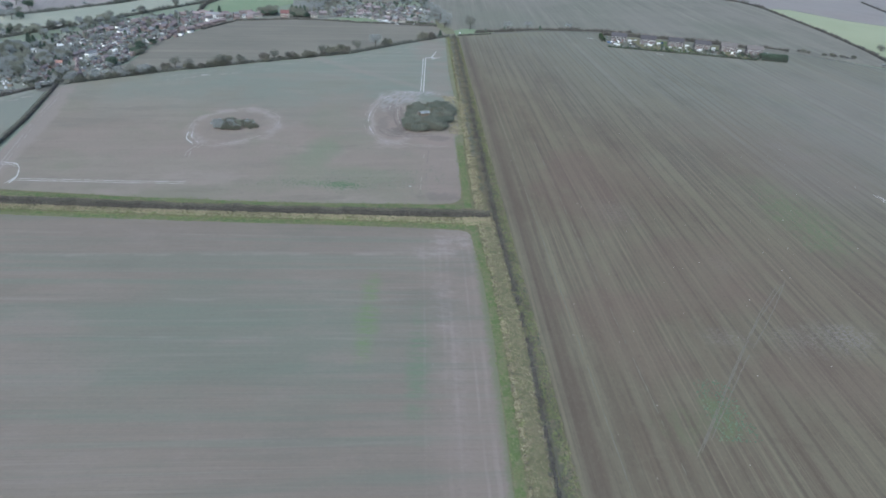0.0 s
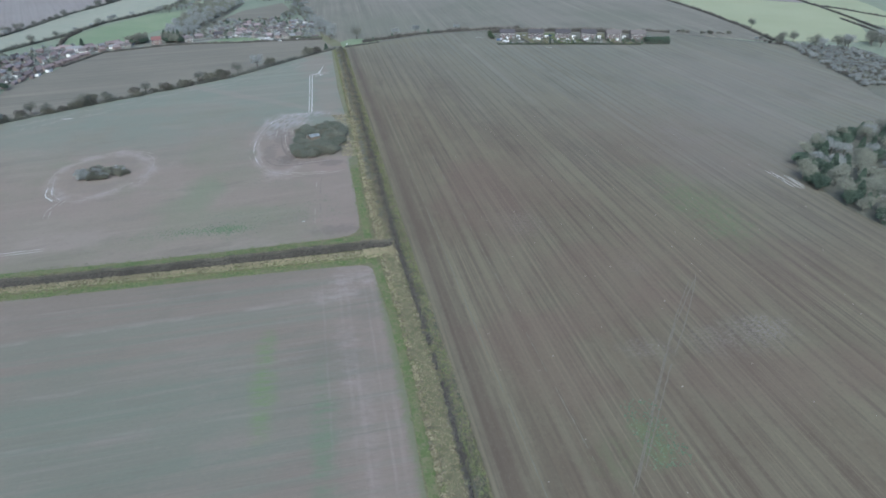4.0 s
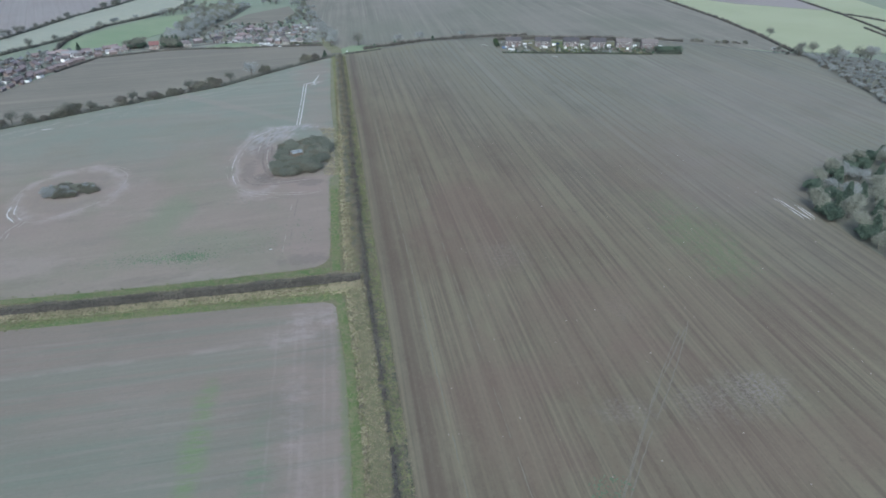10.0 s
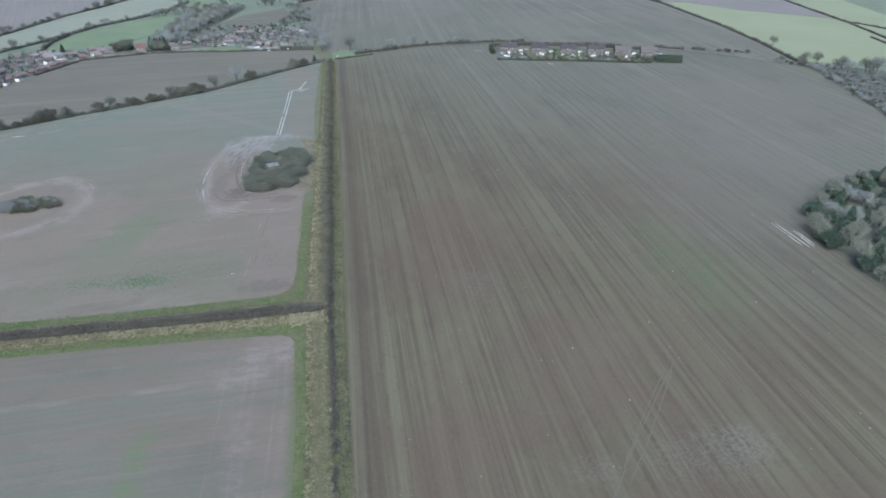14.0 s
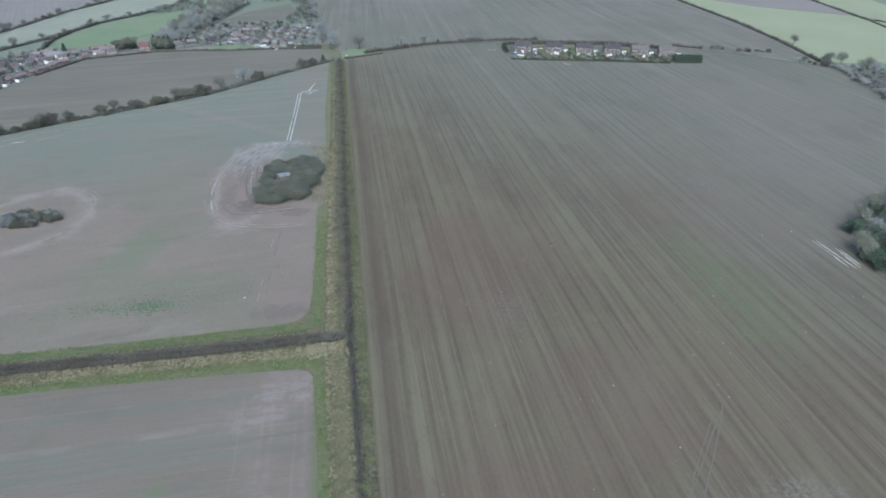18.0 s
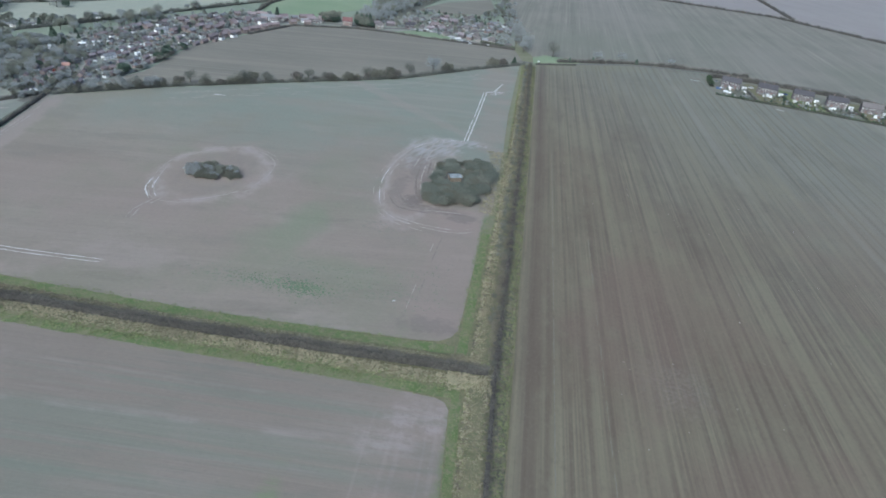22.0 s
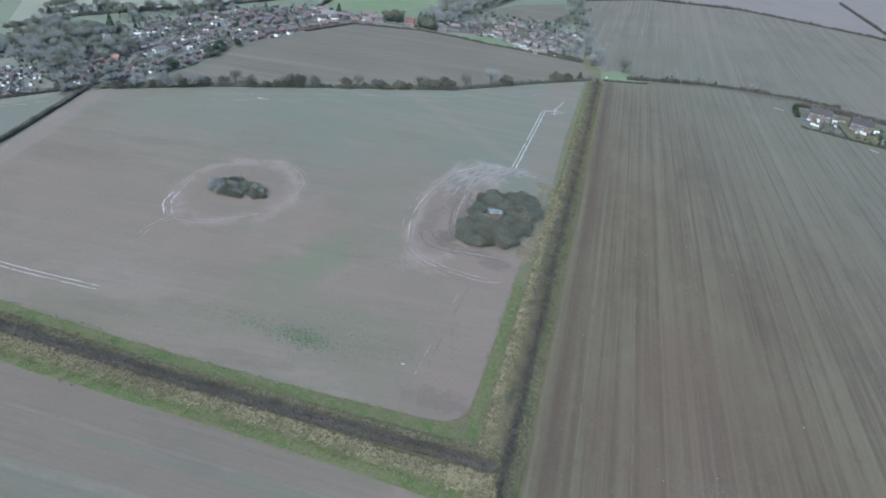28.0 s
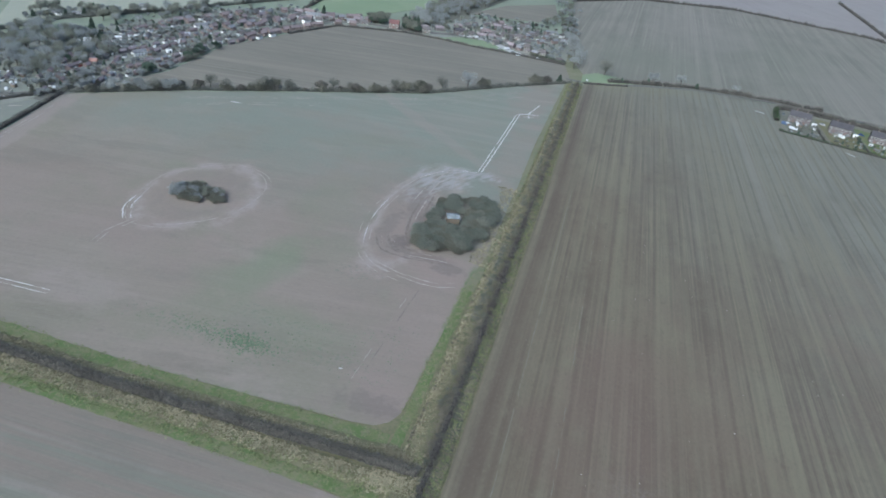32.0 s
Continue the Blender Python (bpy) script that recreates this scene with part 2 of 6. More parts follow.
def north_west_extra(n, col):
    crop = n.mix(n.noise(0.3, detail=3), (0.182, 0.206, 0.174), (0.202, 0.22, 0.183))
    line = n.math("ADD", n.axis(1), n.math("MULTIPLY", n.axis(0), 0.12))
    line = n.math("ADD", line, n.math("MULTIPLY", n.math("SUBTRACT", n.noise(0.02, detail=4), 0.5), 90))
    streak = n.noise(0.14, (0.06, 1, 0), 8, 5, 0.65)
    patch = n.noise(0.018, detail=6, rough=0.65)
    col = n.mix(n.math("MULTIPLY", n.step(patch, 0.48, 0.62), 0.5), col, (0.195, 0.188, 0.138))
    col = n.mix(n.math("MULTIPLY", n.step(streak, 0.5, 0.68), 0.28), col, (0.268, 0.236, 0.204))
    pale = n.noise(0.028, (0.7, 1, 1), 15, 6, 0.62)
    col = n.mix(n.math("MULTIPLY", n.step(pale, 0.52, 0.66), 0.55), col, (0.285, 0.243, 0.218))
    col = n.mix(n.math("MULTIPLY", n.step(pale, 0.46, 0.34), 0.45), col, (0.188, 0.168, 0.142))
    dim = n.noise(0.05, (0.3, 1, 1), 12, 6, 0.65)
    col = n.mix(n.math("MULTIPLY", n.step(dim, 0.46, 0.34), 0.5), col, (0.175, 0.15, 0.126))
    col = n.mix(n.math("MULTIPLY", n.math("MULTIPLY", n.step(line, 70, 175), n.step(patch, 0.7, 0.4)), 0.75), col, crop)
    col = n.mix(n.math("MULTIPLY", n.step(line, 105, 235), 0.5), col, crop)
    col = n.mix(n.math("MULTIPLY", n.math("MULTIPLY", n.step(line, 180, 240), n.step(streak, 0.45, 0.6)), 0.3), col, (0.27, 0.27, 0.235))
    for x, y, rx, ry, k in ((-80, 72, 9, 20, 0.6), (-88, 56, 14, 9, 0.35), (-83, 125, 11, 26, 0.3), (-150, 122, 12, 6, 0.3), (-60, 40, 30, 8, 0.2), (-62, 92, 10, 12, 0.2)):
        col = n.mix(n.math("MULTIPLY", n.blob(x, y, rx, ry, 0.6, 0.06, 1.2), k), col, (0.172, 0.2, 0.13))
    for x, y, rx, ry, k in ((-134, 105, 22, 31, 0.6), (-45, 128, 16, 44, 0.75), (-20, 60, 12, 40, 0.5), (-24, 26, 14, 7, 0.45), (-180, 70, 40, 24, 0.4), (-22, 95, 16, 10, 0.8), (-100, 95, 24, 14, 0.45),
                            (-120, 62, 30, 12, 0.4), (-78, 150, 24, 34, 0.35), (-22, 330, 14, 45, 0.5), (-60, 250, 30, 20, 0.25), (-110, 215, 40, 12, 0.25), (-17, 230, 9, 60, 0.4), (-60, 60, 24, 10, 0.3)):
        col = n.mix(n.math("MULTIPLY", n.blob(x, y, rx, ry, 0.7, 0.07, 1.1), k), col, (0.25, 0.204, 0.178))
    for x, y, rx, ry, k in ((-133, 104, 23, 31, 0.8), (-46, 137, 15, 54, 0.75)):
        rim = n.math("MULTIPLY", n.blob(x, y, rx * 1.05, ry * 1.05, 0.2, 0.07, 0.22), n.math("SUBTRACT", 1.0, n.blob(x, y, rx * 0.84, ry * 0.84, 0.25, 0.07, 0.3)))
        worn = n.step(n.noise(0.09, detail=6, rough=0.7), 0.34, 0.6)
        col = n.mix(n.math("MULTIPLY", n.math("MULTIPLY", rim, worn), k), col, (0.318, 0.275, 0.252))
        inner = n.math("MULTIPLY", n.blob(x, y, rx * 0.72, ry * 0.72, 0.3, 0.1, 0.3), n.math("SUBTRACT", 1.0, n.blob(x, y, rx * 0.5, ry * 0.5, 0.3, 0.1, 0.4)))
        col = n.mix(n.math("MULTIPLY", n.math("MULTIPLY", inner, worn), k * 0.5), col, (0.195, 0.165, 0.148))
    for x, y, rx, ry, k in ((-44, 176, 13, 11, 0.8), (-34, 188, 15, 5, 0.8), (-50, 160, 8, 16, 0.55), (-24, 191, 10, 4, 0.5)):
        smear = n.step(n.noise(0.5, (1, 0.25, 1), -25, 4), 0.35, 0.6)
        col = n.mix(n.math("MULTIPLY", n.math("MULTIPLY", n.blob(x, y, rx, ry, 0.6, 0.15, 0.8), smear), k), col, (0.32, 0.305, 0.3))
    for x, y, rx, ry, k in ((-43, 108, 4, 6, 0.75), (-40, 128, 3.5, 20, 0.6), (-22, 20, 10, 4, 0.45), (-48, 146, 4, 14, 0.4), (-20, 98, 6, 4, 0.5), (-30, 102, 10, 3, 0.5), (-52, 118, 3, 14, 0.35)):
        col = n.mix(n.math("MULTIPLY", n.blob(x, y, rx, ry, 0.8, 0.3, 0.8), k), col, (0.15, 0.125, 0.115))
    # worn headlands along the hedges
    for x, y, rx, ry, turn, k in ((-232, 80, 7, 90, 12.3, 0.8), (-110, 272, 5, 150, 48.6, 0.35)):
        col = n.mix(n.math("MULTIPLY", n.blob(x, y, rx, ry, 0.35, 0.08, 0.5, turn), k), col, (0.262, 0.225, 0.2))
    for x, y, rx, ry, k in ((-68, 28, 12, 6, 0.8), (-88, 28, 18, 4, 0.6), (-64, 43, 12, 4, 0.5), (-44, 33, 12, 4, 0.5), (-50, 79, 8, 4, 0.5)):
        weeds = n.math("MULTIPLY", n.step(n.noise(0.7, detail=4), 0.52, 0.64), n.blob(x, y, rx, ry, 0.9, 0.07, 1.4))
        col = n.mix(n.math("MULTIPLY", weeds, k), col, (0.125, 0.165, 0.115))
    # grass creeping in from the margins, round the corner
    return n.mix(n.math("MULTIPLY", creeping(n, -21.5, 21.5, -1.0, 0.055, 10.2), n.step(n.axis(1), 108.0, 98.0)), col, (0.135, 0.165, 0.083))


def creeping(n, cx, cy, sy, slope, reach):
    """1 where the margin's grass has crept over the edge of a field with one rounded corner."""
    dx = n.math("MAXIMUM", n.math("SUBTRACT", n.axis(0), cx), 0.0)
    y = n.math("SUBTRACT", n.axis(1), n.math("MULTIPLY", n.math("SUBTRACT", n.axis(0), cx), slope))
    dy = n.math("MAXIMUM", n.math("MULTIPLY", n.math("SUBTRACT", y, cy), sy), 0.0)
    d = n.math("SQRT", n.math("ADD", n.math("MULTIPLY", dx, dx), n.math("MULTIPLY", dy, dy)))
    d = n.math("ADD", d, n.math("MULTIPLY", n.math("SUBTRACT", n.noise(0.3, detail=5, rough=0.7), 0.5), 5.0))
    return n.step(d, reach - 0.9, reach + 1.2)


def south_west_extra(n, col):
    rows = n.noise(0.16, (0.02, 1, 0), 3, 3)
    col = n.mix(n.math("MULTIPLY", n.step(rows, 0.48, 0.62), 0.5), col, (0.166, 0.187, 0.148))
    col = n.mix(n.math("MULTIPLY", n.blob(-85, -85, 52, 26, 0.5, 0.03, 1.2), 0.5), col, (0.155, 0.184, 0.145))
    pink = n.step(n.math("ADD", n.axis(0), n.math("MULTIPLY", n.math("SUBTRACT", n.noise(0.08, detail=4), 0.5), 14.0)), -32, -20)
    col = n.mix(n.math("MULTIPLY", pink, 0.6), col, (0.235, 0.192, 0.165))
    crust = n.step(n.noise(0.4, (1, 0.5, 1), 80, 6, 0.7), 0.38, 0.62)
    for x, y, rx, ry, k in ((-17, -20, 8, 7, 0.7), (-24, -31, 10, 4, 0.55), (-23, -62, 3, 14, 0.5), (-20, -100, 3, 30, 0.3)):
        col = n.mix(n.math("MULTIPLY", n.math("MULTIPLY", n.blob(x, y, rx, ry, 0.9, 0.15, 1.1), crust), k), col, (0.305, 0.265, 0.25))
    # long soft wheelings pressed across the field
    wob = n.math("MULTIPLY", n.math("SUBTRACT", n.noise(0.05, detail=2), 0.5), 3.0)
    for slope, at, w, k in ((0.078, -30.0, 1.6, 0.5), (0.05, -62.0, 1.2, 0.25), (0.03, -84.0, 1.0, 0.25), (0.04, -19.0, 1.0, 0.2)):
        d = n.math("ADD", n.math("SUBTRACT", n.axis(1), n.math("MULTIPLY_ADD", n.axis(0), slope, at)), wob)
        band = n.math("MULTIPLY", n.step(n.math("ABSOLUTE", d), w, w * 0.2), n.step(n.noise(0.05, detail=4), 0.4, 0.6))
        col = n.mix(n.math("MULTIPLY", band, k), col, (0.29, 0.265, 0.24))
    for at, w, k in ((-11.8, 1.0, 0.4), (-14.5, 0.6, 0.35), (-20.5, 1.0, 0.3), (-23.0, 0.8, 0.25), (-29.0, 0.6, 0.25)):
        d = n.math("ADD", n.axis(0), n.math("MULTIPLY_ADD", wob, 0.5, -at))
        band = n.math("MULTIPLY", n.math("MULTIPLY", n.step(n.math("ABSOLUTE", d), w, w * 0.2), n.step(n.axis(1), -18.0, -30.0)), n.step(n.noise(0.15, (1, 0.2, 1), detail=4), 0.35, 0.6))
        col = n.mix(n.math("MULTIPLY", band, k), col, (0.3, 0.262, 0.242))
    blotch = n.noise(0.035, (0.5, 1, 1), 5, 6, 0.65)
    col = n.mix(n.math("MULTIPLY", n.step(blotch, 0.5, 0.64), 0.5), col, (0.238, 0.205, 0.178))
    col = n.mix(n.math("MULTIPLY", n.step(blotch, 0.46, 0.34), 0.5), col, (0.162, 0.152, 0.126))
    drag = n.noise(0.2, (0.04, 1, 0), 4, 5, 0.7)
    col = n.mix(n.math("MULTIPLY", n.step(drag, 0.52, 0.7), 0.45), col, (0.25, 0.225, 0.2))
    col = n.mix(n.math("MULTIPLY", n.step(drag, 0.47, 0.32), 0.45), col, (0.155, 0.16, 0.13))
    col = n.mix(n.math("MULTIPLY", n.math("MULTIPLY", n.blob(-47, -74, 3, 20, 0.7, 0.1, 1.3), n.step(n.noise(0.4, (0.2, 1, 1), 0, 5, 0.7), 0.35, 0.6)), 0.85), col, (0.155, 0.205, 0.1))
    col = n.mix(n.math("MULTIPLY", n.math("MULTIPLY", n.blob(-31, -96, 3, 22, 0.7, 0.1, 1.3), n.step(n.noise(0.4, (0.2, 1, 1), 0, 5, 0.7), 0.38, 0.6)), 0.8), col, (0.15, 0.185, 0.125))
    return n.mix(n.math("MULTIPLY", creeping(n, -16.0, -17.5, 1.0, 0.005, 6.0), 0.7), col, (0.15, 0.168, 0.095))


M_GROUND = grass_like("far_pasture", (0.2, 0.235, 0.175), (0.24, 0.262, 0.2), (0.18, 0.205, 0.155), 0.004, 0.05, 0.8)
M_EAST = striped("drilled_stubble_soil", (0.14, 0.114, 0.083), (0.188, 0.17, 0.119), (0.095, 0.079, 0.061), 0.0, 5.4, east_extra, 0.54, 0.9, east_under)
M_NW = striped("thin_winter_crop_soil", (0.22, 0.186, 0.155), (0.255, 0.225, 0.187), (0.17, 0.146, 0.122), -80.0, 3.0, north_west_extra, 0.16, 0.1)
M_SW = striped("rolled_pinkish_soil", (0.2, 0.17, 0.143), (0.228, 0.197, 0.163), (0.172, 0.15, 0.125), -88.0, 2.5, south_west_extra, 0.18, 0.1)
def west_extra(n, col):
    crop = n.mix(n.noise(0.3, detail=3), (0.182, 0.206, 0.178), (0.202, 0.22, 0.187))
    line = n.math("ADD", n.axis(1), n.math("MULTIPLY", n.math("SUBTRACT", n.noise(0.02, detail=4), 0.5), 60))
    return n.mix(n.math("MULTIPLY", n.step(line, 50, 105), 0.75), col, crop)


M_WEST = striped("thin_crop_west", (0.22, 0.186, 0.158), (0.255, 0.225, 0.187), (0.17, 0.146, 0.122), -20.0, 3.0, west_extra, 0.16, 0.1)
M_FIELD_TWO = striped("brown_ploughed_soil", (0.178, 0.165, 0.137), (0.222, 0.204, 0.168), (0.145, 0.137, 0.115), -78.0, 14.0, None, 0.6, 0.35)
def north_extra(n, col):
    for x, y, rx, ry, k in ((60, 520, 60, 70, 0.4), (180, 640, 80, 120, 0.3), (330, 520, 60, 60, 0.3)):
        col = n.mix(n.math("MULTIPLY", n.blob(x, y, rx, ry, 0.9, 0.02, 1.4), k), col, (0.165, 0.172, 0.132))
    for x, y, rx, ry, k in ((120, 740, 50, 160, 0.4), (250, 560, 40, 90, 0.35), (400, 640, 40, 90, 0.3)):
        col = n.mix(n.math("MULTIPLY", n.blob(x, y, rx, ry, 0.9, 0.02, 1.4), k), col, (0.235, 0.213, 0.19))
    return col


M_NORTH = striped("pale_stubble_soil", (0.175, 0.168, 0.14), (0.232, 0.217, 0.184), (0.142, 0.135, 0.112), -2.0, 12.0, north_extra, 0.66, 0.5)
M_CROP = grass_like("bright_winter_wheat", (0.305, 0.332, 0.215), (0.338, 0.358, 0.24), (0.322, 0.335, 0.235), 0.01, 0.1)
M_MEADOW = grass_like("green_meadow", (0.195, 0.25, 0.152), (0.235, 0.28, 0.18), (0.205, 0.24, 0.165), 0.02, 0.2)
M_PALE = grass_like("pale_grass", (0.295, 0.308, 0.25), (0.325, 0.33, 0.27), (0.27, 0.29, 0.235), 0.01, 0.1)
M_MAUVE = striped("mauve_bare_soil", (0.255, 0.233, 0.225), (0.285, 0.263, 0.252), (0.21, 0.19, 0.185), 20, 8.0, None, 0.4)


def margin_grass(name):
    """Mown grass, bright in places, worn to straw in others."""
    n = Nodes(name)
    col = n.mix(n.step(n.noise(0.12, detail=5, rough=0.65), 0.35, 0.65), (0.105, 0.152, 0.055), (0.165, 0.172, 0.088))
    col = n.mix(n.math("MULTIPLY", n.step(n.noise(0.45, detail=5, rough=0.7), 0.46, 0.62), 0.75), col, (0.2, 0.183, 0.118))
    col = n.mix(n.math("MULTIPLY", n.step(n.noise(1.4, detail=3, rough=0.7), 0.47, 0.34), 0.6), col, (0.085, 0.115, 0.05))
    return n.done(col, n.noise(2.0, detail=2), 0.5, 0.3)


M_LAWN = margin_grass("lawn_grass")
M_OLIVE = grass_like("olive_rough_grass", (0.155, 0.165, 0.098), (0.19, 0.185, 0.12), (0.2, 0.178, 0.125), 0.1, 0.4)
M_DITCH = grass_like("dark_ditch_bank", (0.1, 0.105, 0.078), (0.15, 0.146, 0.108), (0.07, 0.074, 0.055), 0.15, 0.6)
M_VERGE = grass_like("rough_verge_grass", (0.145, 0.14, 0.08), (0.19, 0.172, 0.11), (0.1, 0.118, 0.058), 0.25, 0.9)
M_GREYVERGE = grass_like("grey_green_bank", (0.145, 0.148, 0.118), (0.175, 0.17, 0.138), (0.115, 0.118, 0.095), 0.2, 1.5)
M_TUSSOCK = foliage("dry_tussock_grass", (0.165, 0.152, 0.1), (0.385, 0.347, 0.24))
M_TWIG = foliage("bare_hedge_twigs", (0.082, 0.078, 0.07), (0.162, 0.152, 0.134))
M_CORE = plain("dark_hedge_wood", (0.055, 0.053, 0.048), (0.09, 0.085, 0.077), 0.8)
M_TWIG_PALE = foliage("bare_crown_twigs", (0.205, 0.22, 0.222), (0.33, 0.348, 0.345))
M_TWIG_MID = foliage("grey_scrub_twigs", (0.11, 0.115, 0.1), (0.195, 0.2, 0.175))
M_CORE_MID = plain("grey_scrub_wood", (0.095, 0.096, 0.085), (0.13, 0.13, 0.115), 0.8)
M_TWIG_OLIVE = foliage("ivy_and_willow_twigs", (0.152, 0.163, 0.134), (0.262, 0.27, 0.226))
M_TWIG_WILLOW = foliage("grey_green_willow", (0.112, 0.126, 0.106), (0.205, 0.222, 0.188))
M_TWIG_BROWN = foliage("brown_olive_scrub_twigs", (0.1, 0.102, 0.082), (0.19, 0.188, 0.152))
M_EVERGREEN = foliage("dark_conifer_needles", (0.05, 0.075, 0.058), (0.105, 0.14, 0.105))
M_LAUREL = foliage("evergreen_hedge_leaves", (0.03, 0.055, 0.025), (0.07, 0.10, 0.05))
M_BRAMBLE = foliage("brown_bramble_scrub", (0.10, 0.09, 0.07), (0.2, 0.18, 0.135))
M_BARK = plain("grey_bark", (0.1, 0.092, 0.08), (0.15, 0.138, 0.12), 3.0)
M_MUD = plain("churned_dark_mud", (0.16, 0.135, 0.12), (0.2, 0.17, 0.15), 0.6)
# wet rut mud; its pale colour paints in the reflected sky
M_WET_GLEAM = plain("wet_rut_painted_gleam", (0.42, 0.40, 0.385), (0.55, 0.53, 0.51), 0.8, 0.35)
M_RUT = plain("dried_pale_rut", (0.275, 0.243, 0.22), (0.345, 0.31, 0.285), 0.5, 0.9)
M_ROAD = plain("worn_tarmac", (0.125, 0.122, 0.108), (0.165, 0.16, 0.142), 0.4)
M_YARD = grass_like("yards_and_garden_ground", (0.21, 0.22, 0.18), (0.265, 0.262, 0.235), (0.18, 0.19, 0.155), 0.06, 0.3)
M_CONCRETE = plain("pale_concrete", (0.38, 0.38, 0.38), (0.48, 0.48, 0.47), 0.4)


# ---- building helpers ----
def mesh_of(name, verts, faces, material):
    me = bpy.data.meshes.new(name)
    me.from_pydata([tuple(v) for v in verts], [], faces)
    me.materials.append(material)
    me.update()
    return me


def part(name, data, material, parent, label=""):
    """Links a bmesh, or a mesh already made, as one object under a thing or a part."""
    if isinstance(data, bmesh.types.BMesh):
        me = bpy.data.meshes.new(name)
        data.to_mesh(me)
        data.free()
        me.materials.append(material)
    else:
        me = data
    ob = new(name, me)
    ob.parent = parent
    return tagged(ob, label)


def box(bm, x0, x1, y0, y1, z0, z1):
    m = Matrix.Translation(((x0 + x1) / 2, (y0 + y1) / 2, (z0 + z1) / 2)) @ Matrix.Diagonal((x1 - x0, y1 - y0, z1 - z0, 1))
    bmesh.ops.create_cube(bm, size=1.0, matrix=m)
    return bm


def resample(pts, step):
    """Points at even steps along a line of corners."""
    p = np.array(pts, float)
    seg = np.hypot(*np.diff(p[:, :2], axis=0).T)
    s = np.concatenate([[0], np.cumsum(seg)])
    n = max(2, int(s[-1] / step) + 1)
    u = np.linspace(0, s[-1], n)
    return np.stack([np.interp(u, s, p[:, k]) for k in range(2)], 1)


def sideways(line):
    d = np.gradient(line, axis=0)
    d /= np.maximum(np.hypot(d[:, 0], d[:, 1]), 1e-6)[:, None]
    return np.stack([-d[:, 1], d[:, 0]], 1)


def field(name, corners, z, material, label, category="field"):
    """A flat piece of land with a small rounded step at its rim."""
    bm = bmesh.new()
    top = [bm.verts.new((x, y, z)) for x, y in corners]
    low = [bm.verts.new((x, y, -0.4)) for x, y in corners]
    face = bm.faces.new(top)
    for i in range(len(top)):
        j = (i + 1) % len(top)
        bm.faces.new((top[i], low[i], low[j], top[j]))
    bmesh.ops.recalc_face_normals(bm, faces=bm.faces)
    bmesh.ops.triangulate(bm, faces=[face])
    me = bpy.data.meshes.new(name)
    bm.to_mesh(me)
    bm.free()
    me.materials.append(material)
    return tagged(new(name, me), label, category, kind="structure")


def strip(name, pts, width, z, material, label, category, wobble=0.0, step=1.2, bank=0.0, kind="structure", seed=1):
    """A strip of land along a line: a verge, a road, a rut. bank lifts its middle."""
    rng = np.random.default_rng(seed)
    c = resample(pts, step)
    s = sideways(c)
    k = max(1, int(7 / step))
    slow = np.stack([np.convolve(rng.uniform(-1, 1, len(c) + 2 * k), np.ones(k) / k ** 0.5, "same")[k:k + len(c)] for q in range(2)], 1)
    w = width / 2 * (1 + wobble * (0.4 * slow + 0.35 * rng.uniform(-1, 1, (len(c), 2))))
    rows = []
    for i in range(len(c)):
        for k, lift in ((w[i, 0], -0.15), (w[i, 0] * 0.6, bank * 0.9), (0, bank), (-w[i, 1] * 0.6, bank * 0.9), (-w[i, 1], -0.15)):
            p = c[i] + s[i] * k
            rows.append((p[0], p[1], z + (lift if bank or lift >= 0 else -0.03)))
    faces = [(5 * i + k, 5 * i + k + 1, 5 * i + k + 6, 5 * i + k + 5) for i in range(len(c) - 1) for k in range(4)]
    faces = [f[::-1] for f in faces]
    me = mesh_of(name, rows, faces, material)
    return tagged(new(name, me), label, category, kind=kind)


def slivers(rng, centres, length, width, up=0.5):
    """Thin triangles, one at each centre, pointing outwards and upwards at random."""
    n = len(centres)
    d = rng.normal(size=(n, 3))
    d[:, 2] = np.abs(d[:, 2]) * up + up * 0.5
    d /= np.linalg.norm(d, axis=1)[:, None]
    q = np.cross(d, rng.normal(size=(n, 3)))
    q /= np.maximum(np.linalg.norm(q, axis=1), 1e-6)[:, None]
    ln = length * rng.uniform(0.6, 1.3, (n, 1))
    wd = width * rng.uniform(0.6, 1.4, (n, 1))
    v = np.stack([centres - q * wd / 2 - d * ln * 0.4, centres + q * wd / 2 - d * ln * 0.4, centres + d * ln * 0.6], 1).reshape(-1, 3)
    return v, [(3 * i, 3 * i + 1, 3 * i + 2) for i in range(n)]


